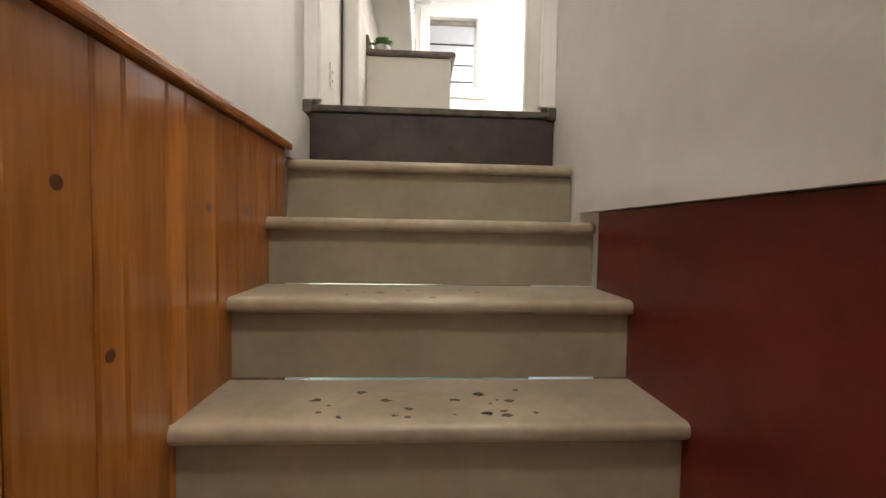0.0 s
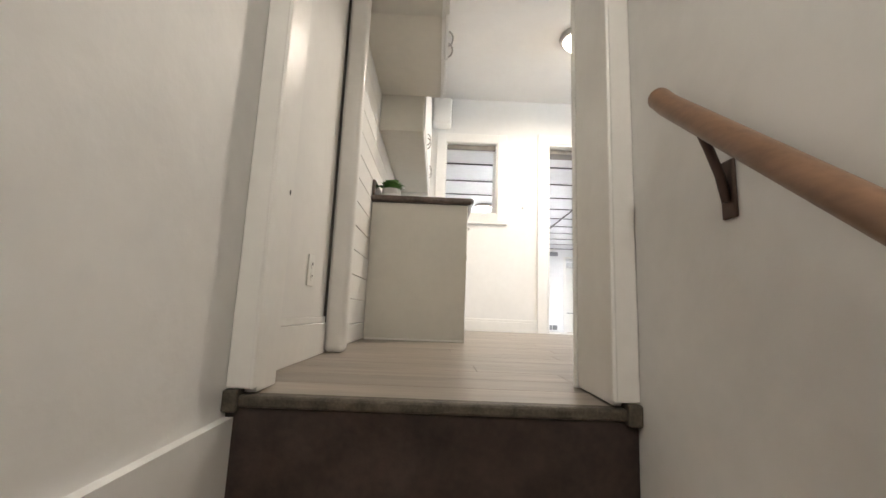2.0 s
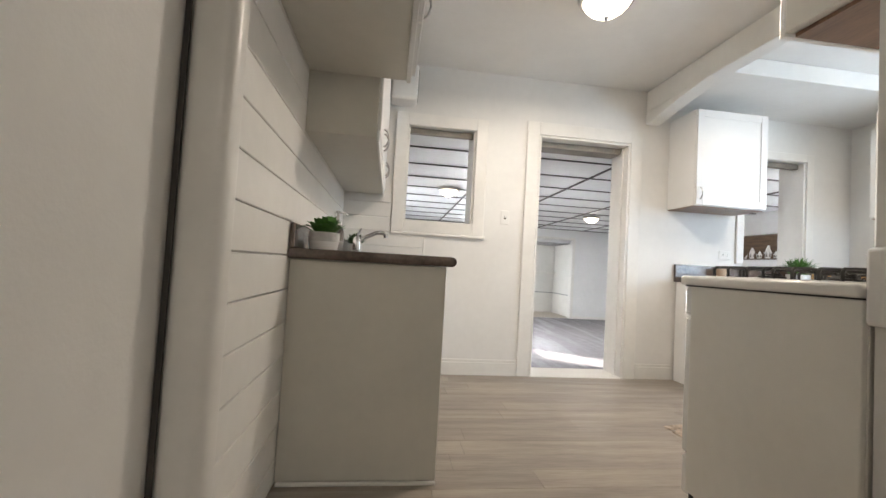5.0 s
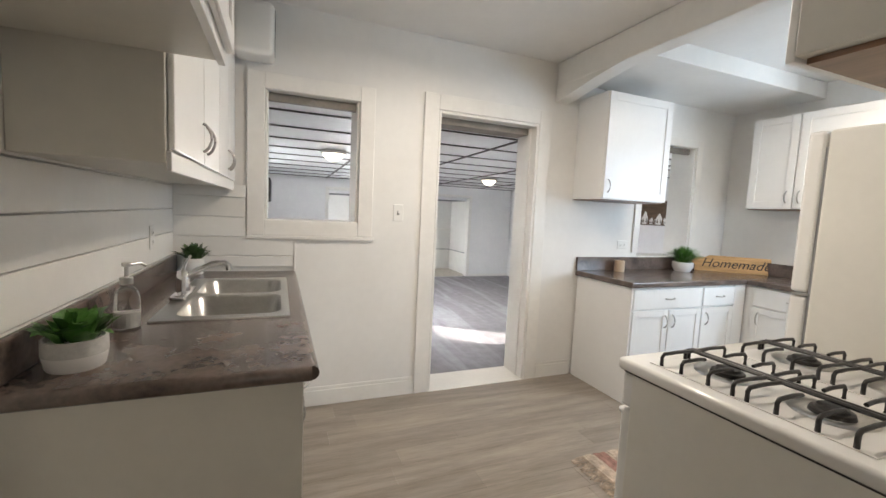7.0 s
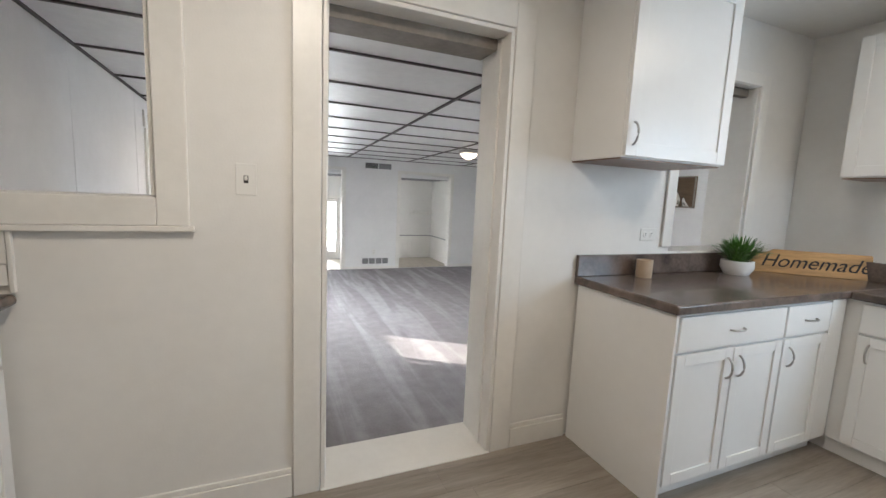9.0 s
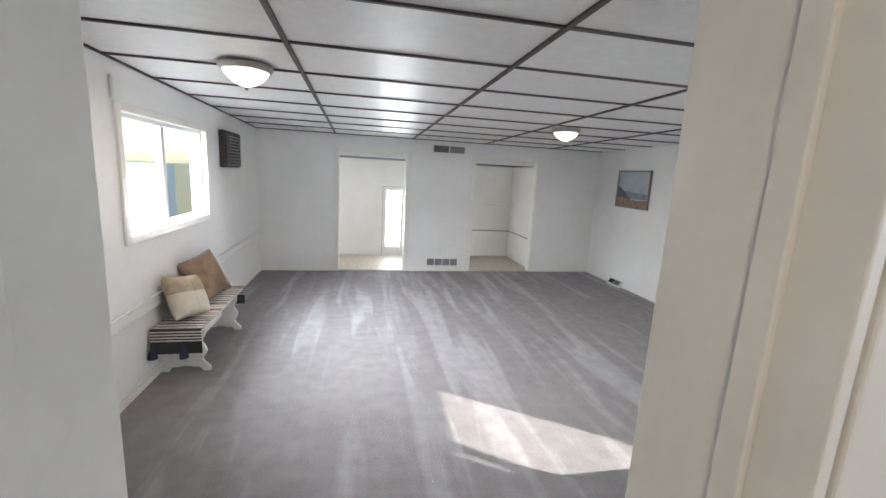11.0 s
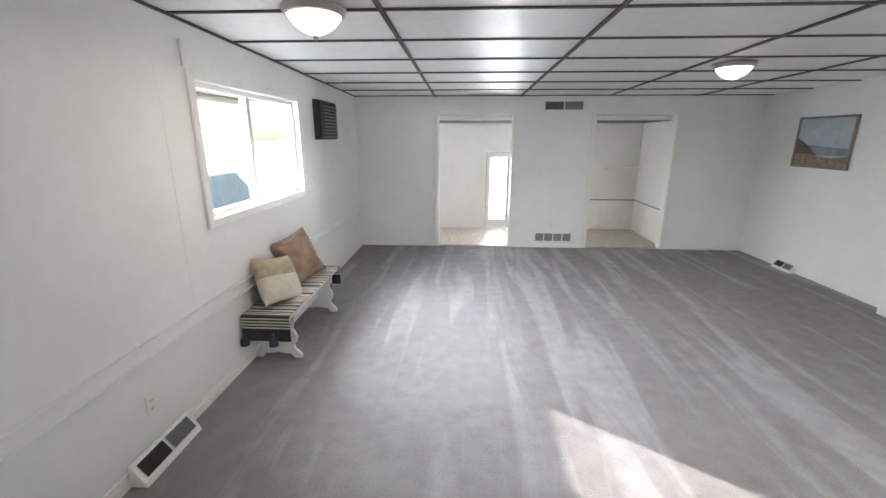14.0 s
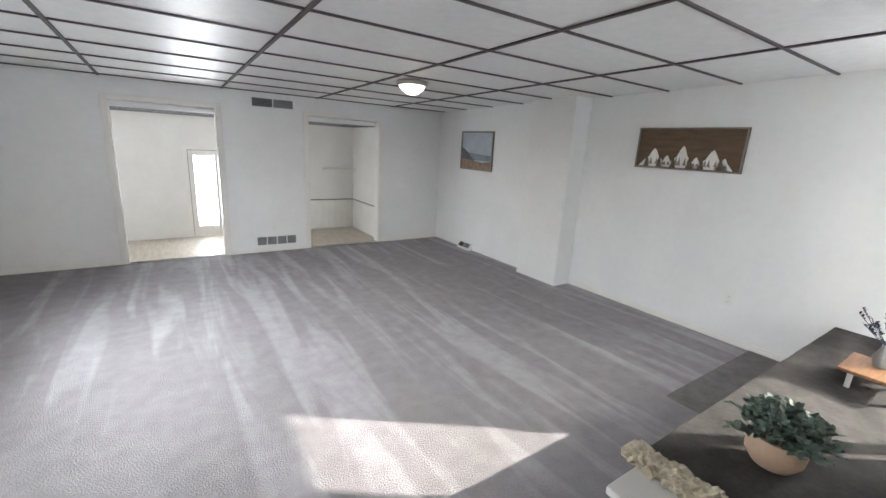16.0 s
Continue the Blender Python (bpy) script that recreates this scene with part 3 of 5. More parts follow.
for x in GX[1:-1]:
    bar(x - 0.014, x + 0.014, BACK, RY1)
for y in GY[1:-1]:
    bar(RX0, RX1, y - 0.009, y + 0.009)
bar(RX0 + 0.001, RX0 + 0.02, BACK, RY1)
structure("ceiling_room", bm, [TILE, TBAR], "suspended ceiling of white panels in dark bars", "ceiling")
structure("ceiling_nook", box(RW + 0.2, RX1, -1.7, BACK - 0.002, 2.10, 2.14, 0), TILE, "white panel ceiling of the window nook", "ceiling")
structure("roof", box(-1.6, 6.0, -6.8, 8.5, 2.70, 2.85, 0), ROOFING, "flat roof over the rooms", "roof")

for name, x0, x1 in (("door_hall", -0.02, 1.12), ("door_closet", 2.32, 3.50)):
    ob = casing_round(name, "white cased opening in the far wall", x0, x1, ZF, 1.73, RY1, -1, 0.06, 0.016)
    part("lining", box(x0 + 0.001, x0 + 0.015, RY1 - 0.01, RY1 + 0.145, ZF + 0.002, 1.728, 0.002), TRIM, ob)
    part("lining", box(x1 - 0.015, x1 - 0.001, RY1 - 0.01, RY1 + 0.145, ZF + 0.002, 1.728, 0.002), TRIM, ob)

baseboard(RX0 + 0.001, RX0 + 0.014, BACK + 0.02, RY1, ZF, 1, 0, 0.085)
baseboard(RX0 + 0.02, -0.09, RY1 - 0.013, RY1 - 0.001, ZF, 0, -1, 0.06)
baseboard(1.19, 2.25, RY1 - 0.013, RY1 - 0.001, ZF, 0, -1, 0.05)
baseboard(3.57, 4.70, RY1 - 0.013, RY1 - 0.001, ZF, 0, -1, 0.06)
baseboard(RX1 - 0.013, RX1 - 0.001, 0.2, 3.67, ZF, -1, 0, 0.06)
rail_strip = tagged(new("chair_rail"), "white painted chair rail with two beads", "trim", "", "structure")
part("board", box(RX0 + 0.001, RX0 + 0.014, BACK + 0.02, RY1 - 0.02, 0.278, 0.352, 0.003), ROOMWALL, rail_strip)
for z in (0.270, 0.352):
    part("bead", box(RX0 + 0.001, RX0 + 0.024, BACK + 0.02, RY1 - 0.02, z, z + 0.012, 0.004), ROOMWALL, rail_strip)
for y in (1.40, 2.62):
    structure("wall_seam", box(RX0 + 0.0002, RX0 + 0.0022, y, y + 0.004, 0.37, ceiling_z(y) - 0.01, 0.001), ROOMWALL, "faint panel seam in the painted wall", "seam")

# rooms behind the far openings
structure("floor_hall", box(-1.4, 4.2, RY1 + 0.055, 8.4, ZF - 0.15, ZF + 0.004, 0), HALLFLOOR, "pale vinyl plank hall floor", "floor")
structure("wall_hall_far", wall_mesh("y", 8.16, 0.12, -1.4, 4.2, ZF - 0.1, 2.3, [(0.80, 1.24, ZF + 0.02, 1.13)]), WALL, "cream painted hall wall", "wall")
# the opening is added, out of view, for the hall's fill light
structure("wall_hall_left", wall_mesh("x", -1.4, 0.12, RY1 + 0.14, 8.16, ZF - 0.1, 2.3, [(7.12, 7.80, 0.40, 1.40)]), WALL, "cream painted hall wall", "wall")
structure("wall_hall_right", wall_mesh("x", 3.58, 0.12, RY1 + 0.14, 8.16, ZF - 0.1, 2.3), WALL, "cream painted closet wall", "wall")
bm = box(-1.4, 3.7, RY1 + 0.14, 8.3, 1.66, 1.72, 0)
structure("ceiling_hall", bm, TILE, "white panel ceiling of the hall", "ceiling")
bm = bmesh.new()
for k in range(6):
    add_box(bm, -1.3, 3.6, RY1 + 0.25 + 0.22 * k, RY1 + 0.262 + 0.22 * k, 1.652, 1.659)
structure("ceiling_hall_bars", bm, VENTGREY, "grey joints of the hall ceiling", "ceiling")

# outside
structure("ground", box(-400, 400, -400, 400, -1.6, -1.5, 0), LAWN, "dull lawn round the house", "ground")

# ---- things: kitchen ----


def add_handle(parent, x, y, z, axis, length=0.095, out=(1, 0, 0)):
    """A bowed bar handle; axis z or y or x says how it lies; out is the way it stands off."""
    o = Vector(out)
    along = {"x": Vector((1, 0, 0)), "y": Vector((0, 1, 0)), "z": Vector((0, 0, 1))}[axis]
    c = Vector((x, y, z))
    pts = [c + along * (s * length / 2) + o * (0.002 + 0.026 * max(0.0, 1 - s * s) ** 0.6) for s in (-1, -0.92, -0.7, -0.35, 0, 0.35, 0.7, 0.92, 1)]
    ob = part("handle", tube(pts, 0.005, 8), NICKEL, parent, "satin nickel bow handle", 60)
    return ob


def add_door(parent, normal, at, u0, u1, z0, z1, handle=None, name="door", rail=0.05, t=0.019):
    """A shaker front: a recessed panel in a frame of four rails. normal: 'x+', 'x-', 'y-'."""
    s = 1 if normal[1] == "+" else -1

    def front(a0, a1, b0, b1, d0, d1, bev):
        lo, hi = sorted((at + s * d0, at + s * d1))
        return box(lo, hi, a0, a1, b0, b1, bev) if normal[0] == "x" else box(a0, a1, lo, hi, b0, b1, bev)
    if rail:
        ob = part(name, front(u0 + 0.001, u1 - 0.001, z0 + 0.001, z1 - 0.001, 0.001, t - 0.008, 0), CAB, parent)
        for a0, a1, b0, b1 in ((u0, u0 + rail, z0, z1), (u1 - rail, u1, z0, z1), (u0 + rail, u1 - rail, z0, z0 + rail), (u0 + rail, u1 - rail, z1 - rail, z1)):
            part("rail", front(a0, a1, b0, b1, t - 0.0078, t, 0.002), CAB, ob)
    else:
        ob = part(name, front(u0, u1, z0, z1, 0.001, t, 0.004), CAB, parent)
    if handle:
        u, z, axis = handle
        out = {"x+": (1, 0, 0), "x-": (-1, 0, 0), "y-": (0, -1, 0)}[normal]
        if normal[0] == "x":
            add_handle(ob, at + s * t, u, z, "y" if axis == "h" else "z", out=out)
        else:
            add_handle(ob, u, at + s * t, z, "x" if axis == "h" else "z", out=out)
    return ob


# base cabinets under the sink
CX = -0.975
sink_cab = thing("base_cabinet", pose(0, 0, 0), "white base cabinet run with putty end panel under the sink", "cabinet", "kitchen base cabinets")
part("body", box(LW + 0.002, CX - 0.02, -1.645, -0.02, 0.09, 0.735, 0.002), CAB, sink_cab)
part("face_rail", box(CX - 0.035, CX - 0.02, -1.645, -0.02, 0.735, 0.884, 0.001), CAB, sink_cab)
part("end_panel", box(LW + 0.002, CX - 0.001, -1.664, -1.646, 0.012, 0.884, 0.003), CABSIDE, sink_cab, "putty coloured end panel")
part("toe_kick", box(LW + 0.002, CX - 0.075, -1.645, -0.02, 0.0, 0.09, 0), CABSIDE, sink_cab)
part("shoe_moulding", box(LW + 0.01, CX - 0.001, -1.682, -1.665, 0.0, 0.012, 0.003), TRIM, sink_cab)
ys = [-1.63, -1.22, -0.82, -0.42, -0.03]
for k, (a, b) in enumerate(zip(ys, ys[1:])):
    add_door(sink_cab, "x+", CX - 0.02, a + 0.006, b - 0.006, 0.70, 0.85, ((a + b) / 2, 0.775, "h") if k in (0, 3) else None, "drawer_front", 0)
    add_door(sink_cab, "x+", CX - 0.02, a + 0.006, b - 0.006, 0.11, 0.688, ((b - 0.045) if k % 2 == 0 else (a + 0.045), 0.59, "v"))

counter = thing("countertop", pose(0, 0, 0.022), "dark mottled laminate countertop with rounded front edge", "countertop", "kitchen countertops")
SY0, SY1, SXa, SXb = -1.17, -0.31, -1.45, -1.0
bm = bmesh.new()
for x0, x1, y0, y1 in ((LW + 0.002, -0.958, -1.685, SY0 + 0.02), (LW + 0.002, -0.958, SY1 - 0.02, -0.016), (LW + 0.002, SXa + 0.02, SY0 + 0.02, SY1 - 0.02), (SXb - 0.02, -0.958, SY0 + 0.02, SY1 - 0.02)):
    add_box(bm, x0, x1, y0, y1, 0.864, 0.905)
bmesh.ops.remove_doubles(bm, verts=bm.verts, dist=1e-5)
part("top", bm, LAMINATE, counter)
bm = bmesh.new()
add_tube(bm, [(-0.958, -1.685, 0.8845), (-0.958, -0.016, 0.8845)], 0.0203, 12)
part("front_edge", bm, LAMINATE, counter, smooth=60)
part("end_edge", tube([(LW + 0.002, -1.685, 0.8845), (-0.958, -1.685, 0.8845)], 0.0203, 12), LAMINATE, counter, smooth=60)
part("upstand", box(LW + 0.002, LW + 0.022, -1.70, -0.016, 0.905, 1.005, 0.006), LAMINATE, counter)

# double bowl sink
sink = thing("kitchen_sink", pose(0, 0, 0.022), "stainless steel double bowl drop-in sink", "sink")
bm = bmesh.new()
bowls = ((-1.385, -1.03, -1.12, -0.765), (-1.385, -1.03, -0.72, -0.365))
us, vs = [SXa, -1.385, -1.03, SXb], [SY0, -1.12, -0.765, -0.72, -0.365, SY1]
for i in range(3):
    for j in range(5):
        if not (i == 1 and j in (1, 3)):
            add_box(bm, us[i], us[i + 1], vs[j], vs[j + 1], 0.906, 0.911)
bmesh.ops.remove_doubles(bm, verts=bm.verts, dist=1e-5)
part("rim", bm, STEEL, sink)
for x0, x1, y0, y1 in bowls:
    bm = bmesh.new()
    rings = []
    for inset, z, rad in ((0.0, 0.911, 0.055), (0.008, 0.90, 0.06), (0.02, 0.80, 0.07), (0.05, 0.755, 0.07), (0.11, 0.748, 0.05)):
        ring = []
        for cx, cy, a0 in ((x1 - inset - rad, y1 - inset - rad, 0), (x0 + inset + rad, y1 - inset - rad, 90), (x0 + inset + rad, y0 + inset + rad, 180), (x1 - inset - rad, y0 + inset + rad, 270)):
            for k in range(5):
                a = radians(a0 + 22.5 * k)
                ring.append(bm.verts.new((cx + rad * math.cos(a), cy + rad * math.sin(a), z)))
        rings.append(ring)
    for r0, r1 in zip(rings, rings[1:]):
        for k in range(len(r0)):
            j = (k + 1) % len(r0)
            bm.faces.new((r0[k], r0[j], r1[j], r1[k]))
    bm.faces.new(rings[-1])
    b = part("bowl", bm, STEEL, sink, smooth=60)
    part("drain", lathe([(0.045, 0.0), (0.04, 0.004), (0.0, 0.001)], ((x0 + x1) / 2, (y0 + y1) / 2, 0.7485), 20), CHROME, b)
    for sx, sy, a0 in ((x1, y1, 0), (x0, y1, 90), (x0, y0, 180), (x1, y0, 270)):
        bm = bmesh.new()
        dx, dy = (1 if sx == x1 else -1), (1 if sy == y1 else -1)
        arc = [bm.verts.new((sx - dx * 0.055 + 0.055 * math.cos(radians(a0 + 22.5 * k)), sy - dy * 0.055 + 0.055 * math.sin(radians(a0 + 22.5 * k)), 0.911)) for k in range(5)]
        bm.faces.new(arc + [bm.verts.new((sx, sy, 0.911))])
        part("corner", bm, STEEL, sink)
tap = thing("kitchen_faucet", pose(0, 0, 0.022), "chrome single lever kitchen faucet", "faucet")
bm = box(-1.455, -1.395, -0.86, -0.62, 0.912, 0.932, 0.008)
part("deck_plate", bm, CHROME, tap, smooth=50)
part("base", lathe([(0.0, 0.0), (0.028, 0.0), (0.026, 0.05), (0.022, 0.085), (0.0, 0.095)], (-1.425, -0.74, 0.93), 20), CHROME, tap, smooth=60)
part("spout", tube([(-1.425, -0.74, 0.985), (-1.37, -0.74, 1.02), (-1.31, -0.74, 1.05), (-1.265, -0.74, 1.052), (-1.25, -0.74, 1.04), (-1.248, -0.74, 1.02)], 0.013, 12), CHROME, tap, smooth=60)
part("lever", tube([(-1.425, -0.74, 1.015), (-1.42, -0.71, 1.045), (-1.41, -0.66, 1.075)], 0.008, 10, 0.7), CHROME, tap, smooth=60)


def bottle(x, y, z):
    ob = thing("soap_dispenser", pose(0, 0, 0), "clear glass soap dispenser with steel pump", "soap dispenser")
    part("bottle", lathe([(0, 0), (0.034, 0), (0.036, 0.01), (0.036, 0.10), (0.03, 0.122), (0.016, 0.135), (0.016, 0.145)], (x, y, z), 20), CLEAR, ob, smooth=50)
    part("soap", lathe([(0, 0.006), (0.031, 0.006), (0.031, 0.055), (0, 0.055)], (x, y, z), 18), POTWHITE, ob)
    part("collar", lathe([(0.018, 0.145), (0.018, 0.165), (0.006, 0.168), (0.006, 0.20), (0.012, 0.20), (0.012, 0.212), (0, 0.214)], (x, y, z), 16), STEEL, ob, smooth=40)
    part("nozzle", tube([(x, y, z + 0.205), (x + 0.03, y + 0.03, z + 0.207), (x + 0.042, y + 0.042, z + 0.197)], 0.005, 8), STEEL, ob, smooth=60)
    return ob


bottle(-1.49, -1.215, 0.927)


def leaf(bm, p, q, width, index=0, bend=0.15):
    """A narrow leaf from p to q, folded a little along its middle."""
    p, q = Vector(p), Vector(q)
    d = q - p
    side = d.cross(Vector((0, 0, 1)))
    side = (side.normalized() if side.length > 1e-4 else Vector((1, 0, 0))) * width / 2
    lift = Vector((0, 0, d.length * bend))
    pts = [(p + d * t + lift * math.sin(math.pi * t), w) for t, w in ((0, 0.35), (0.35, 1.0), (0.7, 0.8), (1, 0.05))]
    rows = [(bm.verts.new(c - side * w), bm.verts.new(c + Vector((0, 0, -width * 0.15 * w))), bm.verts.new(c + side * w)) for c, w in pts]
    for a, b in zip(rows, rows[1:]):
        bm.faces.new((a[0], a[1], b[1], b[0])).material_index = index
        bm.faces.new((a[1], a[2], b[2], b[1])).material_index = index


def pot_plant(name, label, x, y, z, r, h, pot, leafmat, spread, tall, count, width, seed, curl=0.2, band=None, foot=0.85):
    rnd = random.Random(seed)
    ob = thing(name, pose(0, 0, 0), label, "plant")
    part("pot", lathe([(0, 0), (r * foot, 0), (r * (foot + 0.05), 0.004), (r, h * 0.5), (r * 0.98, h), (r * 0.9, h), (r * 0.88, h * 0.85), (0, h * 0.82)], (x, y, z), 28), pot, ob, smooth=40)
    if band:
        part("band", lathe([(r * 0.965, h * 0.48), (r * 1.015, h * 0.5), (r * 1.0, h * 1.005), (r * 0.97, h * 1.005)], (x, y, z), 28), band, ob, smooth=40)
    bm = bmesh.new()
    for _ in range(count):
        a, e = rnd.uniform(0, 2 * math.pi), rnd.uniform(0.1, 1.0)
        b = rnd.uniform(0, r * 0.6)
        base_ = Vector((x + b * math.cos(a), y + b * math.sin(a), z + h * 0.83))
        tip = base_ + Vector((math.cos(a) * spread * e, math.sin(a) * spread * e, tall * (1.08 - 0.55 * e * e) * rnd.uniform(0.7, 1.1)))
        leaf(bm, base_, tip, width * rnd.uniform(0.7, 1.2), 0, curl * rnd.uniform(0.3, 1.2))
    part("foliage", bm, leafmat, ob, "dense artificial leaves", 60)
    return ob


pot_plant("succulent_pot", "green succulent in a white and grey ceramic pot", -1.50, -1.545, 0.927, 0.064, 0.075, POTWHITE, LEAF, 0.075, 0.075, 70, 0.035, 1, 0.3, POTGREY)
pot_plant("succulent_pot", "dark green succulent in a small white pot", -1.49, -0.10, 0.927, 0.052, 0.09, POTWHITE, LEAFDARK, 0.085, 0.09, 60, 0.035, 2, 0.25)
pot_plant("grass_pot", "artificial grass in a round white bowl", 2.42, -0.13, 0.905, 0.088, 0.085, POTWHITE, LEAF, 0.155, 0.15, 230, 0.011, 3, 0.22, None, 0.7)

# upper cabinets over the sink
upper = thing("wall_cabinet", pose(0, 0, 0), "white wall cabinet with putty side over the sink", "cabinet", "kitchen wall cabinets")
UX = -1.305
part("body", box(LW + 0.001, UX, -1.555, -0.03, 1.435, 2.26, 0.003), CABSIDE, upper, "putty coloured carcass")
part("bottom_rail", box(UX, UX + 0.012, -1.555, -0.03, 1.415, 1.465, 0.003), CAB, upper)
yy = [-1.55, -1.10, -0.70, -0.36, -0.03]
for k, (a, b) in enumerate(zip(yy, yy[1:])):
    add_door(upper, "x+", UX + 0.001, a + 0.005, b - 0.005, 1.47, 2.25, ((b - 0.04) if k % 2 == 0 else (a + 0.04), 1.56, "v"), rail=0.0, t=0.016)
high = thing("wall_cabinet", pose(0, 0, 0), "tall overhead cabinet box with a grey underside", "cabinet", "kitchen wall cabinets")
part("body", box(LW + 0.001, -1.19, -2.37, -1.558, 1.70, ZC - 0.004, 0.003), CABSIDE, high)
part("face", box(-1.19, -1.172, -2.37, -1.558, 1.69, ZC - 0.004, 0.002), CAB, high)
for a, b in ((-2.36, -1.98), (-1.97, -1.562)):
    add_door(high, "x+", -1.171, a, b, 1.72, ZC - 0.02, ((b - 0.05) if a < -2.2 else (a + 0.05), 1.82, "v"), rail=0.05)

# base cabinets on the back wall and the side wall
cab2 = thing("base_cabinet", pose(0, 0, 0), "white shaker base cabinet with nickel handles", "cabinet", "kitchen base cabinets")
part("body", box(1.335, 2.58, -0.583, -0.02, 0.09, 0.862, 0.002), CAB, cab2)
part("end_panel", box(1.318, 1.334, -0.60, -0.018, 0.0, 0.862, 0.002), CAB, cab2)
part("toe_kick", box(1.335, 2.58, -0.535, -0.02, 0.0, 0.09, 0), CAB, cab2)
add_door(cab2, "y-", -0.583, 1.345, 2.06, 0.70, 0.85, (1.70, 0.775, "h"), "drawer_front", 0)
add_door(cab2, "y-", -0.583, 2.075, 2.44, 0.70, 0.85, (2.26, 0.775, "h"), "drawer_front", 0)
add_door(cab2, "y-", -0.583, 1.345, 1.70, 0.10, 0.688, (1.665, 0.60, "v"))
add_door(cab2, "y-", -0.583, 1.71, 2.06, 0.10, 0.688, (1.745, 0.60, "v"))
add_door(cab2, "y-", -0.583, 2.075, 2.44, 0.10, 0.688, (2.115, 0.60, "v"))
part("filler", box(2.445, 2.575, -0.60, -0.583, 0.10, 0.86, 0.002), CAB, cab2)
cab3 = thing("base_cabinet", pose(0, 0, 0), "white shaker corner base cabinet beside the refrigerator", "cabinet", "kitchen base cabinets")
part("body", box(2.60, RW - 0.002, -1.25, -0.02, 0.09, 0.862, 0.002), CAB, cab3)
part("toe_kick", box(2.64, RW - 0.002, -1.25, -0.02, 0.0, 0.09, 0), CAB, cab3)
add_door(cab3, "x-", 2.60, -1.24, -0.66, 0.70, 0.85, (-0.95, 0.775, "h"), "drawer_front", 0)
add_door(cab3, "x-", 2.60, -1.24, -0.66, 0.10, 0.688, (-0.71, 0.60, "v"))
top2 = thing("countertop", pose(0, 0, 0), "dark mottled laminate corner countertop", "countertop", "kitchen countertops")
part("top", box(1.30, RW - 0.002, -0.615, -0.002, 0.864, 0.905, 0.009, 3), LAMINATE, top2)
part("top", box(2.56, RW - 0.002, -1.27, -0.616, 0.864, 0.905, 0.009, 3), LAMINATE, top2)
part("upstand", box(1.30, RW - 0.024, -0.024, -0.003, 0.905, 1.02, 0.005), LAMINATE, top2)
part("upstand", box(RW - 0.024, RW - 0.002, -1.27, -0.004, 0.905, 1.02, 0.005), LAMINATE, top2)

uc2 = thing("wall_cabinet", pose(0, 0, 0), "white shaker wall cabinet by the doorway", "cabinet", "kitchen wall cabinets")
part("body", box(1.215, 1.87, -0.325, -0.002, 1.50, 2.30, 0.003), CAB, uc2)
part("underside", box(1.222, 1.862, -0.318, -0.004, 1.494, 1.4995, 0), RAILWOOD, uc2, "bare brown underside")
add_door(uc2, "y-", -0.325, 1.22, 1.865, 1.505, 2.295, (1.255, 1.60, "v"), rail=0.06)
uc3 = thing("wall_cabinet", pose(0, 0, 0), "white shaker wall cabinets in the corner", "cabinet", "kitchen wall cabinets")
part("body", box(2.85, RW - 0.002, -1.25, -0.365, 1.50, 2.27, 0.003), CAB, uc3)
part("underside", box(2.855, RW - 0.004, -1.245, -0.37, 1.494, 1.4995, 0), RAILWOOD, uc3)
add_door(uc3, "x-", 2.85, -0.715, -0.37, 1.505, 2.265, (-0.675, 1.60, "v"), rail=0.06)
add_door(uc3, "x-", 2.85, -1.245, -0.725, 1.505, 2.265, (-0.765, 1.60, "v"), rail=0.06)
box_on_wall = thing("wall_box", pose(0, 0, 0), "white plastic box with a dark end under the ceiling", "wall box")
part("cover", box(-1.29, -1.075, -0.20, -0.002, 2.175, 2.46, 0.03, 4), PLASTIC, box_on_wall, smooth=50)
part("end_slot", box(-1.0748, -1.072, -0.17, -0.04, 2.21, 2.43, 0), SLOT, box_on_wall)

# gas range
SR0, SR1, SRY0, SRY1 = -0.005, 0.755, -2.45, -1.82
rng = thing("gas_range", pose(0, 0, 0), "white enamel gas range with black grates", "stove")
part("side_panel", box(SR0, SR0 + 0.02, SRY0, SRY1 - 0.03, 0.06, 0.865, 0.004), APPLIANCE, rng, "cream side panel")
part("side_panel", box(SR1 - 0.02, SR1, SRY0, SRY1 - 0.03, 0.06, 0.865, 0.004), APPLIANCE, rng)
part("body", box(SR0 + 0.021, SR1 - 0.021, SRY0, SRY1 - 0.05, 0.03, 0.86, 0.003), APPLIANCE, rng)
part("oven_door", box(SR0 + 0.012, SR1 - 0.012, SRY1 - 0.045, SRY1 + 0.015, 0.20, 0.74, 0.01), ENAMEL, rng)
part("drawer_front", box(SR0 + 0.012, SR1 - 0.012, SRY1 - 0.045, SRY1 + 0.01, 0.04, 0.19, 0.01), ENAMEL, rng)
part("gap", box(SR0 + 0.004, SR1 - 0.004, SRY1 - 0.05, SRY1 - 0.046, 0.03, 0.86, 0), BLACK, rng)
part("control_panel", box(SR0 + 0.006, SR1 - 0.006, SRY1 - 0.045, SRY1 + 0.012, 0.75, 0.862, 0.01), ENAMEL, rng)
for k in range(5):
    part("knob", lathe([(0, 0.03), (0.016, 0.028), (0.02, 0.0)], (0, 0, 0), 16), ENAMEL, rng).matrix_basis = Matrix.Translation((SR0 + 0.1 + 0.14 * k, SRY1 + 0.012, 0.81)) @ Matrix.Rotation(radians(-90), 4, "X")
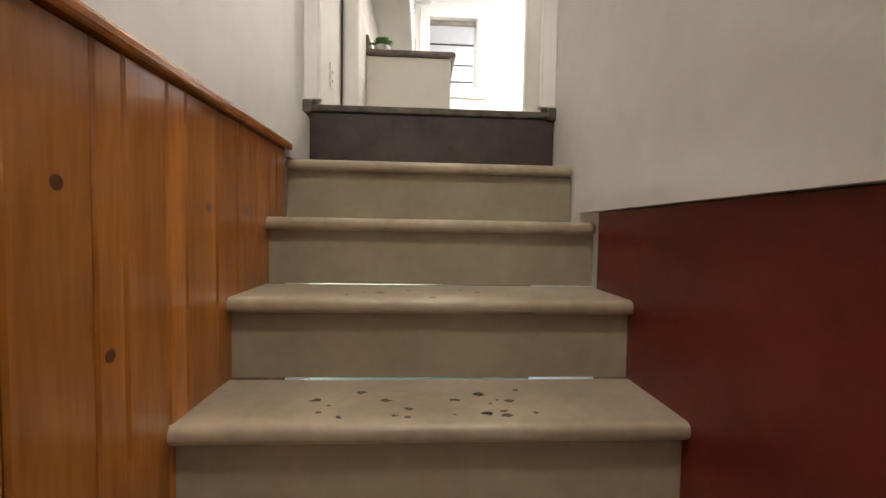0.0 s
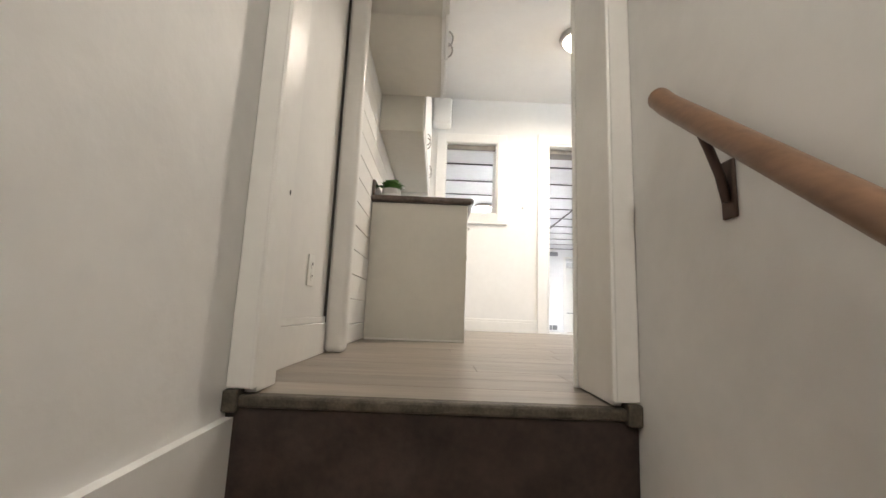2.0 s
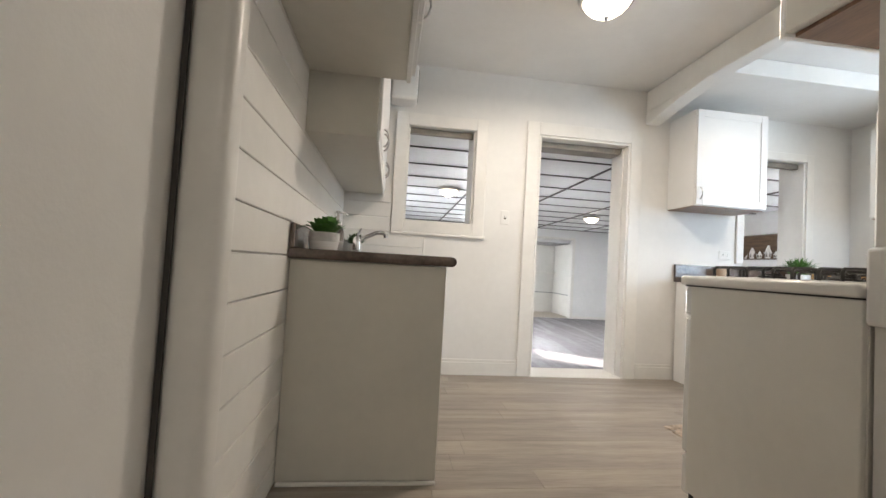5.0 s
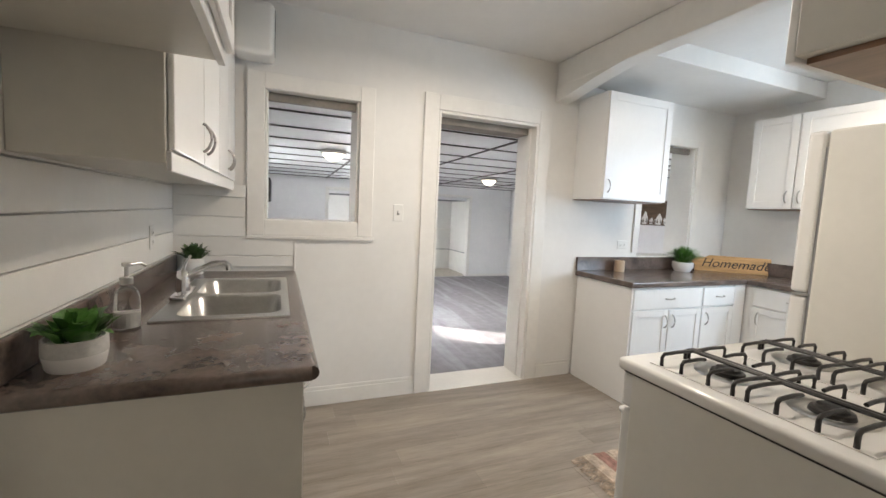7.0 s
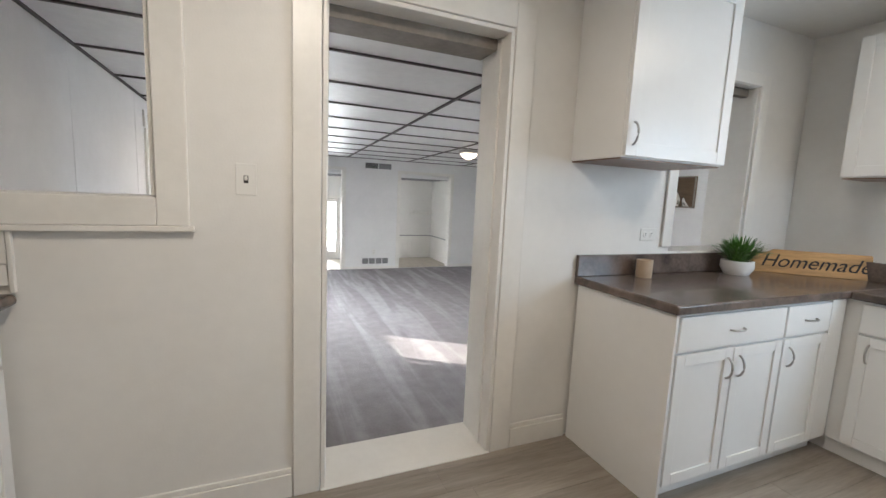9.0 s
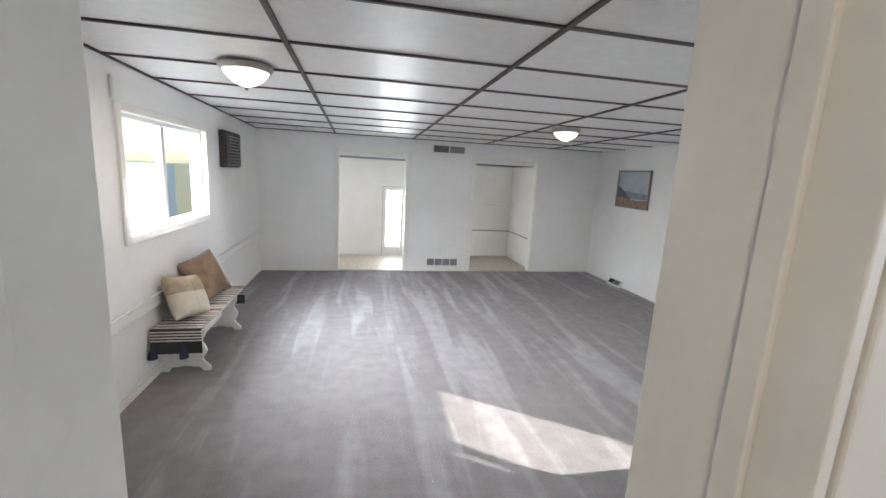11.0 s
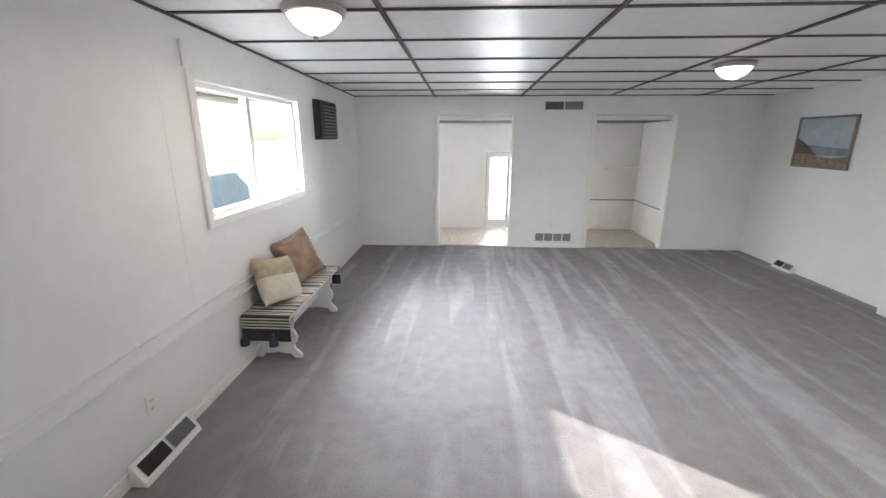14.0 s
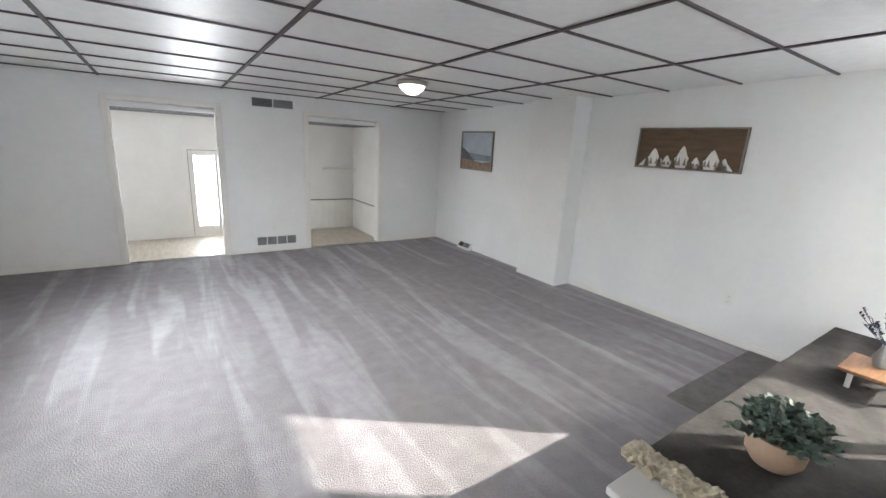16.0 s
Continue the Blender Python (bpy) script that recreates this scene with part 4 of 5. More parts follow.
part("oven_handle", tube([(SR0 + 0.05, SRY1 + 0.015, 0.705), (SR0 + 0.055, SRY1 + 0.05, 0.705), (SR1 - 0.055, SRY1 + 0.05, 0.705), (SR1 - 0.05, SRY1 + 0.015, 0.705)], 0.012, 10), ENAMEL, rng, smooth=60)
part("underline", box(SR0 - 0.002, SR1 + 0.002, SRY0, SRY1 + 0.0, 0.864, 0.869, 0), BLACK, rng)
part("cooktop", box(SR0 - 0.012, SR1 + 0.012, SRY0, SRY1 + 0.022, 0.869, 0.908, 0.012, 4), ENAMEL, rng, smooth=50)
part("backguard", box(SR0, SR1, SRY0 - 0.05, SRY0 - 0.002, 0.80, 1.0, 0.012, 3), ENAMEL, rng)
for gx in (SR0 + 0.19, SR0 + 0.565):
    part("well", box(gx - 0.15, gx + 0.15, SRY0 + 0.05, SRY1 - 0.055, 0.9082, 0.911, 0.001), ENAMEL, rng)
    bm = bmesh.new()
    y0, y1 = SRY0 + 0.06, SRY1 - 0.065
    r = 0.0055
    zt = 0.945
    for dx in (-0.008, 0.008):
        add_tube(bm, [(gx + dx, y0, 0.911), (gx + dx, y0, zt - 0.006), (gx + dx, y0 + 0.01, zt), (gx + dx, y1 - 0.01, zt), (gx + dx, y1, zt - 0.006), (gx + dx, y1, 0.911)], r, 6)
    burners = ((y0 + 0.13, gx), (y1 - 0.13, gx))
    for by, bx in burners:
        for side in (-1, 1):
            for off, reach in ((-0.105, 0.012), (-0.04, 0.045), (0.04, 0.045), (0.105, 0.012)):
                fy = by + off
                add_tube(bm, [(bx + side * 0.142, fy, 0.911), (bx + side * 0.142, fy, zt - 0.008), (bx + side * 0.135, fy, zt + 0.001), (bx + side * 0.08, fy, zt + 0.003), (bx + side * reach, fy, zt)], r, 6)
    part("grate", bm, IRON, rng, "black wire burner grate", 60)
    for by, bx in burners:
        part("burner", lathe([(0, 0.02), (0.03, 0.019), (0.034, 0.012), (0.042, 0.01), (0.045, 0.0)], (bx, by, 0.911), 20), IRON, rng, smooth=40)
        part("drip_ring", lathe([(0.085, 0.0005), (0.08, 0.003), (0.05, 0.0008)], (bx, by, 0.9108), 24), STEEL, rng, smooth=40)
hood = thing("hood_cabinet", pose(0, 0, 0), "wall cabinet with range hood over the stove", "cabinet")
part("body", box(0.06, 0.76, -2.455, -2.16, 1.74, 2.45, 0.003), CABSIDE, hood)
part("face", box(0.06, 0.76, -2.16, -2.14, 1.73, 2.45, 0.003), CAB, hood)
part("underside", box(0.09, 0.74, -2.44, -2.17, 1.725, 1.739, 0), RAILWOOD, hood, "bare brown underside")

# refrigerator
fr = thing("refrigerator", pose(0, 0, 0), "off-white top freezer refrigerator", "refrigerator")
FX0, FX1 = 1.07, 1.77
part("body", box(FX0, FX1, -2.45, -1.76, 0.03, 1.76, 0.012, 3), APPLIANCE, fr, "pebbled cream cabinet")
part("door", box(FX0, FX1, -1.75, -1.685, 0.06, 1.055, 0.015, 3), ENAMEL, fr)
part("freezer_door", box(FX0, FX1, -1.75, -1.685, 1.07, 1.76, 0.015, 3), ENAMEL, fr)
part("gasket", box(FX0 + 0.01, FX1 - 0.01, -1.76, -1.75, 0.06, 1.69, 0), VENTGREY, fr)
part("hinge", box(FX0 - 0.004, FX0 + 0.05, -1.755, -1.70, 1.0565, 1.0685, 0.002), NICKEL, fr)
part("handle", tube([(FX1 - 0.06, -1.685, 0.55), (FX1 - 0.06, -1.645, 0.57), (FX1 - 0.06, -1.645, 1.0), (FX1 - 0.06, -1.685, 1.03)], 0.012, 8), ENAMEL, fr, smooth=60)
part("handle", tube([(FX1 - 0.06, -1.685, 1.09), (FX1 - 0.06, -1.645, 1.11), (FX1 - 0.06, -1.645, 1.36), (FX1 - 0.06, -1.685, 1.38)], 0.012, 8), ENAMEL, fr, smooth=60)


def ceiling_lamp(x, y, z, power, label, tint=WARM):
    ob = thing("ceiling_lamp", pose(0, 0, 0), label, "ceiling lamp", "flush ceiling lamps")
    part("base_ring", lathe([(0, 0), (0.165, 0), (0.168, -0.012), (0.155, -0.035), (0.14, -0.04)], (x, y, z), 36), NICKEL, ob, "brushed nickel ring", 40)
    g = part("shade", lathe([(0.140, -0.036), (0.128, -0.058), (0.104, -0.086), (0.068, -0.112), (0.03, -0.128), (0, -0.132)], (x, y, z), 36), GLOW, ob, "lit frosted glass bowl", 60)
    part("finial", lathe([(0, -0.131), (0.014, -0.134), (0.010, -0.150), (0, -0.158)], (x, y, z), 14), NICKEL, ob, smooth=60)
    bulb = lamp("bulb", "AREA", Matrix.Translation((x, y, z - 0.19)), power, tint, 0.26, 0.26)
    bulb.data.shape = "DISK"
    return ob


ceiling_lamp(-0.03, -1.12, ZC, 6, "lit flush ceiling lamp with nickel ring in the kitchen")
ceiling_lamp(2.25, -1.35, ZC, 3, "lit flush ceiling lamp with nickel ring over the corner cabinets")
ceiling_lamp(-1.15, -5.05, 2.10, 2.1, "lit flush ceiling lamp over the stairs", NEUTRAL)
ceiling_lamp(-0.40, 2.70, ceiling_z(2.7), 2.2, "lit flush ceiling lamp with nickel ring on the panel ceiling")
ceiling_lamp(2.72, 4.32, ceiling_z(4.3), 2.2, "lit flush ceiling lamp with nickel ring on the panel ceiling")

# small things on the kitchen walls and counters


def plate(name, label, m, kind_):
    """A cover plate: faces local -y, upright in z."""
    ob = thing(name, m, label, kind_)
    part("cover", box(-0.036, 0.036, -0.006, -0.0005, -0.058, 0.058, 0.003), PLASTIC, ob)
    if kind_ == "switch":
        part("toggle", box(-0.005, 0.005, -0.016, -0.006, -0.004, 0.012, 0.002), PLASTIC, ob)
        part("toggle_surround", box(-0.008, 0.008, -0.0066, -0.006, -0.014, 0.014, 0), SLOT, ob)
    else:
        for z in (-0.022, 0.022):
            s = part("socket", lathe([(0, 0.002), (0.016, 0.002), (0.017, 0)], (0, 0, 0), 16), PLASTIC, ob)
            s.matrix_basis = Matrix.Translation((0, -0.006, z)) @ Matrix.Rotation(radians(90), 4, "X")
            for x in (-0.006, 0.006):
                part("slot", box(x - 0.0012, x + 0.0012, -0.0088, -0.008, z - 0.005, z + 0.006, 0), SLOT, ob)
    return ob


plate("light_switch", "white toggle switch on the kitchen wall", pose(-0.271, 0, 1.325), "switch")
plate("wall_outlet", "white double outlet above the counter", pose(1.80, 0, 1.13, 0, 90, 0), "outlet")
plate("wall_outlet", "white double outlet on the shiplap wall", pose(LW + 0.001, -0.45, 1.16, 0, 0, 90), "outlet")
plate("wall_outlet", "white double outlet near the stair door", pose(LW - 0.019, -2.77, 0.32, 0, 0, 90), "outlet")
plate("wall_outlet", "white double outlet on the living room wall", pose(RX1, 1.83, 0.12, 0, 0, -90), "outlet")
plate("wall_outlet", "white double outlet under the window wall seam", pose(RX0, 2.16, 0.02, 0, 0, 90), "outlet")
plate("wall_outlet", "white outlet above the floor grille", pose(1.78, RY1, 0.06), "outlet")

jar = thing("candle_jar", pose(0, 0, 0), "tan candle jar standing on the counter", "candle")
part("jar", lathe([(0, 0), (0.04, 0), (0.042, 0.01), (0.042, 0.095), (0.036, 0.096), (0.034, 0.085), (0, 0.085)], (1.70, -0.09, 0.905), 24), CANDLE, jar, smooth=40)

sign = thing("homemade_sign", pose(2.90, -0.265, 0.906, -8, 0, -46), "honey wood cutting board sign reading Homemade", "sign")
W, Hh = 0.30, 0.15
outline = [(-W, 0), (W, 0), (W, Hh), (-W * 0.62, Hh), (-W * 0.70, Hh * 0.86), (-W * 0.80, Hh * 0.80), (-W * 1.22, Hh * 0.78), (-W * 1.28, Hh * 0.6), (-W * 1.22, Hh * 0.42), (-W * 0.98, Hh * 0.36), (-W, Hh * 0.2)]
part("board", extrude_outline(outline, 0.018, lambda u, v, w: (u, w, v), 0.003), SIGNWOOD, sign)
txt = bpy.data.curves.new("lettering", "FONT")
txt.body, txt.size, txt.shear, txt.align_x, txt.extrude = "Homemade", 0.115, 0.35, "CENTER", 0.001
tob = new("lettering_source", txt)
dg = bpy.context.evaluated_depsgraph_get()
me = bpy.data.meshes.new_from_object(tob.evaluated_get(dg))
bpy.data.objects.remove(tob)
me.materials.clear()
me.materials.append(INK)
let = new("lettering", me)
let.parent = sign
let.matrix_basis = Matrix.Translation((0.02, -0.0015, 0.04)) @ Matrix.Rotation(radians(90), 4, "X")

rug = thing("woven_rug", pose(0, 0, 0), "beige and rose woven rug with fringe in front of the stove", "rug")
bm = bmesh.new()
rr = random.Random(5)
nx, ny = 60, 24
RGX0, RGX1, RGY0, RGY1 = 0.56, 1.72, -1.72, -1.06
for i in range(nx):
    x0 = RGX0 + (RGX1 - RGX0) * i / nx
    add_box(bm, x0, x0 + (RGX1 - RGX0) / nx * 0.96, RGY0, RGY1 + rr.uniform(-0.006, 0.006), 0.001, 0.009 + rr.uniform(0, 0.004), 0, 1 if (i // 4) % 4 == 1 else 0)
part("weave", bm, [RUGA, RUGB], rug)
bm = bmesh.new()
for k in range(90):
    y = RGY0 + (RGY1 - RGY0) * k / 89
    add_tube(bm, [(RGX0, y, 0.008), (RGX0 - 0.035, y + rr.uniform(-0.01, 0.01), 0.007), (RGX0 - 0.075 - rr.uniform(0, 0.02), y + rr.uniform(-0.03, 0.03), 0.004)], 0.0035, 4)
part("fringe", bm, RUGA, rug)

# ---- things: living room ----


def room_window(name, label, axis_x, y0, y1, z0, z1, inward, mull):
    ob = tagged(new(name), label, "window", "", "structure")
    a, b = sorted((axis_x + inward * 0.001, axis_x + inward * 0.022))
    w = 0.06
    for q0, q1, r0, r1 in ((y0 - w, y0, z0 - w, z1 + w), (y1, y1 + w, z0 - w, z1 + w), (y0, y1, z1, z1 + w), (y0, y1, z0 - w, z0)):
        part("casing", box(a, b, q0 + 0.001, q1 - 0.001, r0 + 0.001, r1 - 0.001, 0.004), TRIM, ob)
    a, b = sorted((axis_x - inward * 0.03, axis_x - inward * 0.085))
    f = 0.035
    for q0, q1, r0, r1 in ((y0, y0 + f, z0, z1), (y1 - f, y1, z0, z1), (y0 + f, y1 - f, z1 - f, z1), (y0 + f, y1 - f, z0, z0 + f), (mull - 0.03, mull + 0.03, z0 + f, z1 - f)):
        part("sash", box(a, b, q0 + 0.001, q1 - 0.001, r0 + 0.001, r1 - 0.001, 0.003), PLASTIC, ob)
    c = axis_x - inward * 0.06
    for q0, q1 in ((y0 + f, mull - 0.03), (mull + 0.03, y1 - f)):
        p = part("pane", box(c - 0.002, c + 0.002, q0, q1, z0 + f, z1 - f, 0), PANE, ob)
        p.visible_shadow = False
    return ob


room_window("window_3", "white vinyl sliding window in the living room", RX0, 2.92, 4.48, 0.88, 1.735, 1, 3.62)
structure("window_blind_bracket", box(RX0 + 0.001, RX0 + 0.02, 2.84, 2.86, 1.80, 1.95, 0.003), TRIM, "thin painted strip beside the window", "trim")
room_window("window_5", "white vinyl window in the kitchen side wall", RW, -2.40, -1.45, 0.95, 2.0, -1, -1.92)
# unseen window added round the hall's fill light
room_window("window_fill_hall", "unseen white vinyl window added to let fill light into the hall", -1.28, 7.12, 7.80, 0.40, 1.40, 1, 7.46)
room_window("window_4", "white vinyl sliding window on the sunny side", RX1, -1.55, -0.015, 0.66, 1.875, -1, -0.78)

ac = thing("wall_air_conditioner", pose(0, 0, 0), "dark through-wall air conditioner with slatted front", "air conditioner")
part("casing", box(RX0 + 0.001, RX0 + 0.06, 4.94, 5.56, 1.375, 1.80, 0.008), ACWOOD, ac, "brown vinyl casing")
part("front", box(RX0 + 0.06, RX0 + 0.072, 4.95, 5.55, 1.385, 1.79, 0.004), ACDARK, ac)
for k in range(10):
    part("slat", box(RX0 + 0.072, RX0 + 0.088, 5.07, 5.54, 1.40 + 0.037 * k, 1.412 + 0.037 * k, 0.002), VENTGREY, ac)
part("control_strip", box(RX0 + 0.072, RX0 + 0.078, 4.965, 5.055, 1.40, 1.78, 0.002), ACDARK, ac)

# carved white bench with a striped runner
BX0, BX1, BY0, BY1, BZ = -1.235, -0.885, 3.06, 4.28, 0.12
bench = thing("bench", pose(0, 0, 0), "white painted bench with scroll-cut trestle legs", "bench")
part("seat", box(BX0, BX1, BY0, BY1, BZ - 0.03, BZ, 0.005), WHITELACQ, bench)
half = [(0.0, 0.05), (0.04, 0.05), (0.06, 0.035), (0.10, 0.045), (0.125, 0.02), (0.13, 0.0), (0.185, 0.0), (0.19, 0.03), (0.165, 0.06), (0.14, 0.075), (0.125, 0.11),
        (0.15, 0.14), (0.165, 0.18), (0.15, 0.225), (0.125, 0.25), (0.13, 0.28), (0.155, 0.31), (0.16, 0.39)]
full = [(-u, v) for u, v in reversed(half[1:])] + half
cx = (BX0 + BX1) / 2
for y in (3.20, 4.10):
    part("leg", extrude_outline(full, 0.028, lambda u, v, w, y=y: (cx + u, y + w, ZF + v), 0.004), WHITELACQ, bench)
part("stretcher", box(cx - 0.012, cx + 0.012, 3.228, 4.10, ZF + 0.16, ZF + 0.22, 0.004), WHITELACQ, bench)
runner = thing("bench_runner", pose(0, 0, 0), "black and cream striped woven runner with navy tassels", "runner")
rr = random.Random(9)
STRIPES = (STRIPEDARK, STRIPEPALE, STRIPERUST)
y = BY0 - 0.012
k = 0
while y < BY1 + 0.006:
    w = rr.choice((0.012, 0.016, 0.02, 0.028, 0.05 if 3.35 < y < 4.0 else 0.016))
    tone = 1 if k % 2 else (2 if rr.random() < 0.2 else 0)
    part("stripe", box(BX0 - 0.004, BX1 + 0.012, y, min(y + w, BY1 + 0.012), BZ + 0.001, BZ + 0.008 + rr.uniform(0, 0.001), 0), STRIPES[tone], runner)
    y, k = y + w, k + 1
for end, s in ((BY0 - 0.012, -1), (BY1 + 0.012, 1)):
    z = BZ + 0.008
    for k in range(11):
        h = 0.012 if k < 9 else 0.045
        a, b = sorted((end, end + s * 0.008))
        part("stripe", box(BX0 - 0.004, BX1 + 0.012, a, b, z - h, z, 0), STRIPES[0 if (k % 2 == 0 or k > 8) else 1], runner)
        z -= h
for end in (BY0 - 0.02, BY1 + 0.02):
    for x in (BX0 + 0.01, BX1 - 0.12):
        part("tassel", lathe([(0, 0.0), (0.012, -0.005), (0.016, -0.02), (0.012, -0.028), (0.03, -0.06), (0.034, -0.105), (0, -0.105)], (x, end, BZ - 0.12), 14), NAVY, runner)


def pillow(name, label, m, w, h, t, mats, split=None):
    """A stuffed square: pinched seams, plump middle. Local x wide, z tall, y thick."""
    ob = thing(name, m, label, "pillow")
    bm = bmesh.new()
    n = 18
    grid = {}
    for side in (1, -1):
        for i in range(n + 1):
            for j in range(n + 1):
                u, v = 2 * i / n - 1, 2 * j / n - 1
                edge = max(0.0, (1 - u ** 4) * (1 - v ** 4)) ** 0.55
                wob = 0.008 * noise.noise(Vector((u * 2.5, v * 2.5, side * 3 + w)))
                grid[side, i, j] = bm.verts.new((u * w / 2 * (1 - 0.07 * (1 - v * v) * abs(u) ** 3), side * (t / 2 * edge + wob * edge), v * h / 2 * (1 - 0.07 * (1 - u * u) * abs(v) ** 3)))
    for side in (1, -1):
        for i in range(n):
            for j in range(n):
                f = bm.faces.new([grid[side, i, j], grid[side, i + 1, j], grid[side, i + 1, j + 1], grid[side, i, j + 1]])
                f.material_index = 1 if split and j >= n * split else 0
    bmesh.ops.remove_doubles(bm, verts=bm.verts, dist=1e-4)
    part("cushion", bm, mats, ob, smooth=70)
    return ob


pillow("throw_pillow", "cream pillow with a tan woven band", pose(-1.09, 3.38, 0.30, -24, 12, 78), 0.46, 0.38, 0.16, [CREAMCLOTH, TANCLOTH], 0.55)
pillow("throw_pillow", "bronze satin pillow in clear wrapping", pose(-1.10, 3.84, 0.345, -22, -12, 66), 0.42, 0.45, 0.16, [COPPER])


def grille(name, label, x0, x1, z0, z1, cells, facing, at, mat=VENTGREY, y0=0, y1=0):
    ob = thing(name, pose(0, 0, 0), label, "vent")
    part("surround", box(x0 - 0.02, x1 + 0.02, at - 0.008, at - 0.001, z0 - 0.02, z1 + 0.02, 0.003), ROOMWALL, ob)
    w = (x1 - x0) / cells
    for k in range(cells):
        p = part("panel", box(x0 + w * k + 0.008, x0 + w * (k + 1) - 0.008, at - 0.010, at - 0.0085, z0, z1, 0), SLOT if k == 0 and cells == 2 else mat, ob)
        for j in range(6):
            z = z0 + (z1 - z0) * (j + 0.5) / 6
            part("louvre", box(x0 + w * k + 0.01, x0 + w * (k + 1) - 0.01, at - 0.016, at - 0.0102, z - 0.004, z + 0.004, 0.001), mat, p)
    return ob


grille("return_air_grille", "grey return air grille low on the wall", 1.53, 2.10, -0.19, -0.07, 4, "y-", RY1)
grille("supply_air_grille", "dark two-part air grille under the ceiling", 1.56, 2.12, 1.80, 1.91, 2, "y-", RY1)


def register(m, label):
    ob = thing("floor_register", m, label, "vent")
    part("body", extrude_outline([(0, 0), (0.085, 0), (0.075, 0.03), (0.012, 0.115), (0, 0.12)], 0.44, lambda u, v, w: (u, w, v), 0.004), PLASTIC, ob)
    n = Vector((0.085, 0, 0.063)).normalized()
    for q0, q1, mat in ((0.03, 0.21, SLOT), (0.23, 0.41, VENTGREY)):
        bm = bmesh.new()
        a, b = Vector((0.070, 0, 0.040)) + n * 0.004, Vector((0.020, 0, 0.106)) + n * 0.004
        vs = [bm.verts.new((a.x, q0, a.z)), bm.verts.new((a.x, q1, a.z)), bm.verts.new((b.x, q1, b.z)), bm.verts.new((b.x, q0, b.z))]
        bm.faces.new(vs)
        bmesh.ops.solidify(bm, geom=bm.faces[:], thickness=0.003)
        g = part("grid", bm, mat, ob)
    return ob


register(pose(RX0 + 0.015, 1.93, ZF), "white baseboard heat register with dark grilles")
register(Matrix.Translation((4.709, 5.95, ZF)) @ Matrix.Rotation(radians(180), 4, "Z") @ Matrix.Diagonal((1, 0.75, 0.9, 1)), "small white baseboard register by the pier")

# pictures
art = thing("framed_picture", pose(0, 0, 0), "framed beach landscape with pale sky and dark hill", "picture")
PX = 4.71
for q0, q1, r0, r1 in ((5.26, 5.285, 1.045, 1.655), (6.05, 6.075, 1.045, 1.655), (5.285, 6.05, 1.63, 1.655), (5.285, 6.05, 1.045, 1.07)):
    part("frame_bar", box(PX - 0.03, PX - 0.001, q0, q1, r0, r1, 0.003), FRAMEGREY, art)
part("sky", box(PX - 0.016, PX - 0.002, 5.285, 6.05, 1.07, 1.63, 0), SKYPAINT, art)
part("sea", extrude_outline([(5.285, 1.20), (6.05, 1.20), (6.05, 1.33), (5.285, 1.28)], 0.002, lambda u, v, w: (PX - 0.018 + w * 0.5, u, v)), SEAPAINT, art)
part("beach", extrude_outline([(5.285, 1.07), (6.05, 1.07), (6.05, 1.25), (5.9, 1.24), (5.7, 1.19), (5.5, 1.17), (5.285, 1.20)], 0.002, lambda u, v, w: (PX - 0.0205 + w * 0.5, u, v)), SAND, art)
part("hill", extrude_outline([(6.05, 1.22), (6.05, 1.40), (5.97, 1.37), (5.88, 1.32), (5.78, 1.25), (5.7, 1.20)], 0.002, lambda u, v, w: (PX - 0.023 + w * 0.5, u, v)), HILLPAINT, art)

msign = thing("mountain_plaque", pose(0, 0, 0), "brown wooden plaque with white mountains and trees", "picture")
MX, M0, M1, MZ0, MZ1 = RX1, 1.954, 2.987, 1.284, 1.696
part("board", box(MX - 0.022, MX - 0.001, M0, M1, MZ0, MZ1, 0.003), SIGNBROWN, msign)
for q0, q1, r0, r1 in ((M0, M0 + 0.016, MZ0, MZ1), (M1 - 0.016, M1, MZ0, MZ1), (M0 + 0.016, M1 - 0.016, MZ0, MZ0 + 0.016), (M0 + 0.016, M1 - 0.016, MZ1 - 0.016, MZ1)):
    part("rim", box(MX - 0.034, MX - 0.0225, q0, q1, r0, r1, 0.002), FRAMEGREY, msign)


def peak(yc, h, w):
    o = [(yc - w, 0.0), (yc - w * 0.55, h * 0.42), (yc - w * 0.35, h * 0.55), (yc - w * 0.12, h * 0.92), (yc, h), (yc + w * 0.15, h * 0.86), (yc + w * 0.38, h * 0.5), (yc + w * 0.6, h * 0.4), (yc + w, 0.0)]
    part("mountain", extrude_outline(o, 0.008, lambda u, v, s: (MX - 0.031 + s, u, MZ0 + 0.02 + v)), SNOW, msign)
    for s in (-0.28, 0.12, 0.34):
        o = [(yc + w * s - 0.012, 0.02), (yc + w * s + 0.004, h * 0.50), (yc + w * s + 0.022, 0.03)]
        part("facet", extrude_outline(o, 0.002, lambda u, v, q: (MX - 0.0335 + q, u, MZ0 + 0.02 + v)), FRAMEGREY, msign)


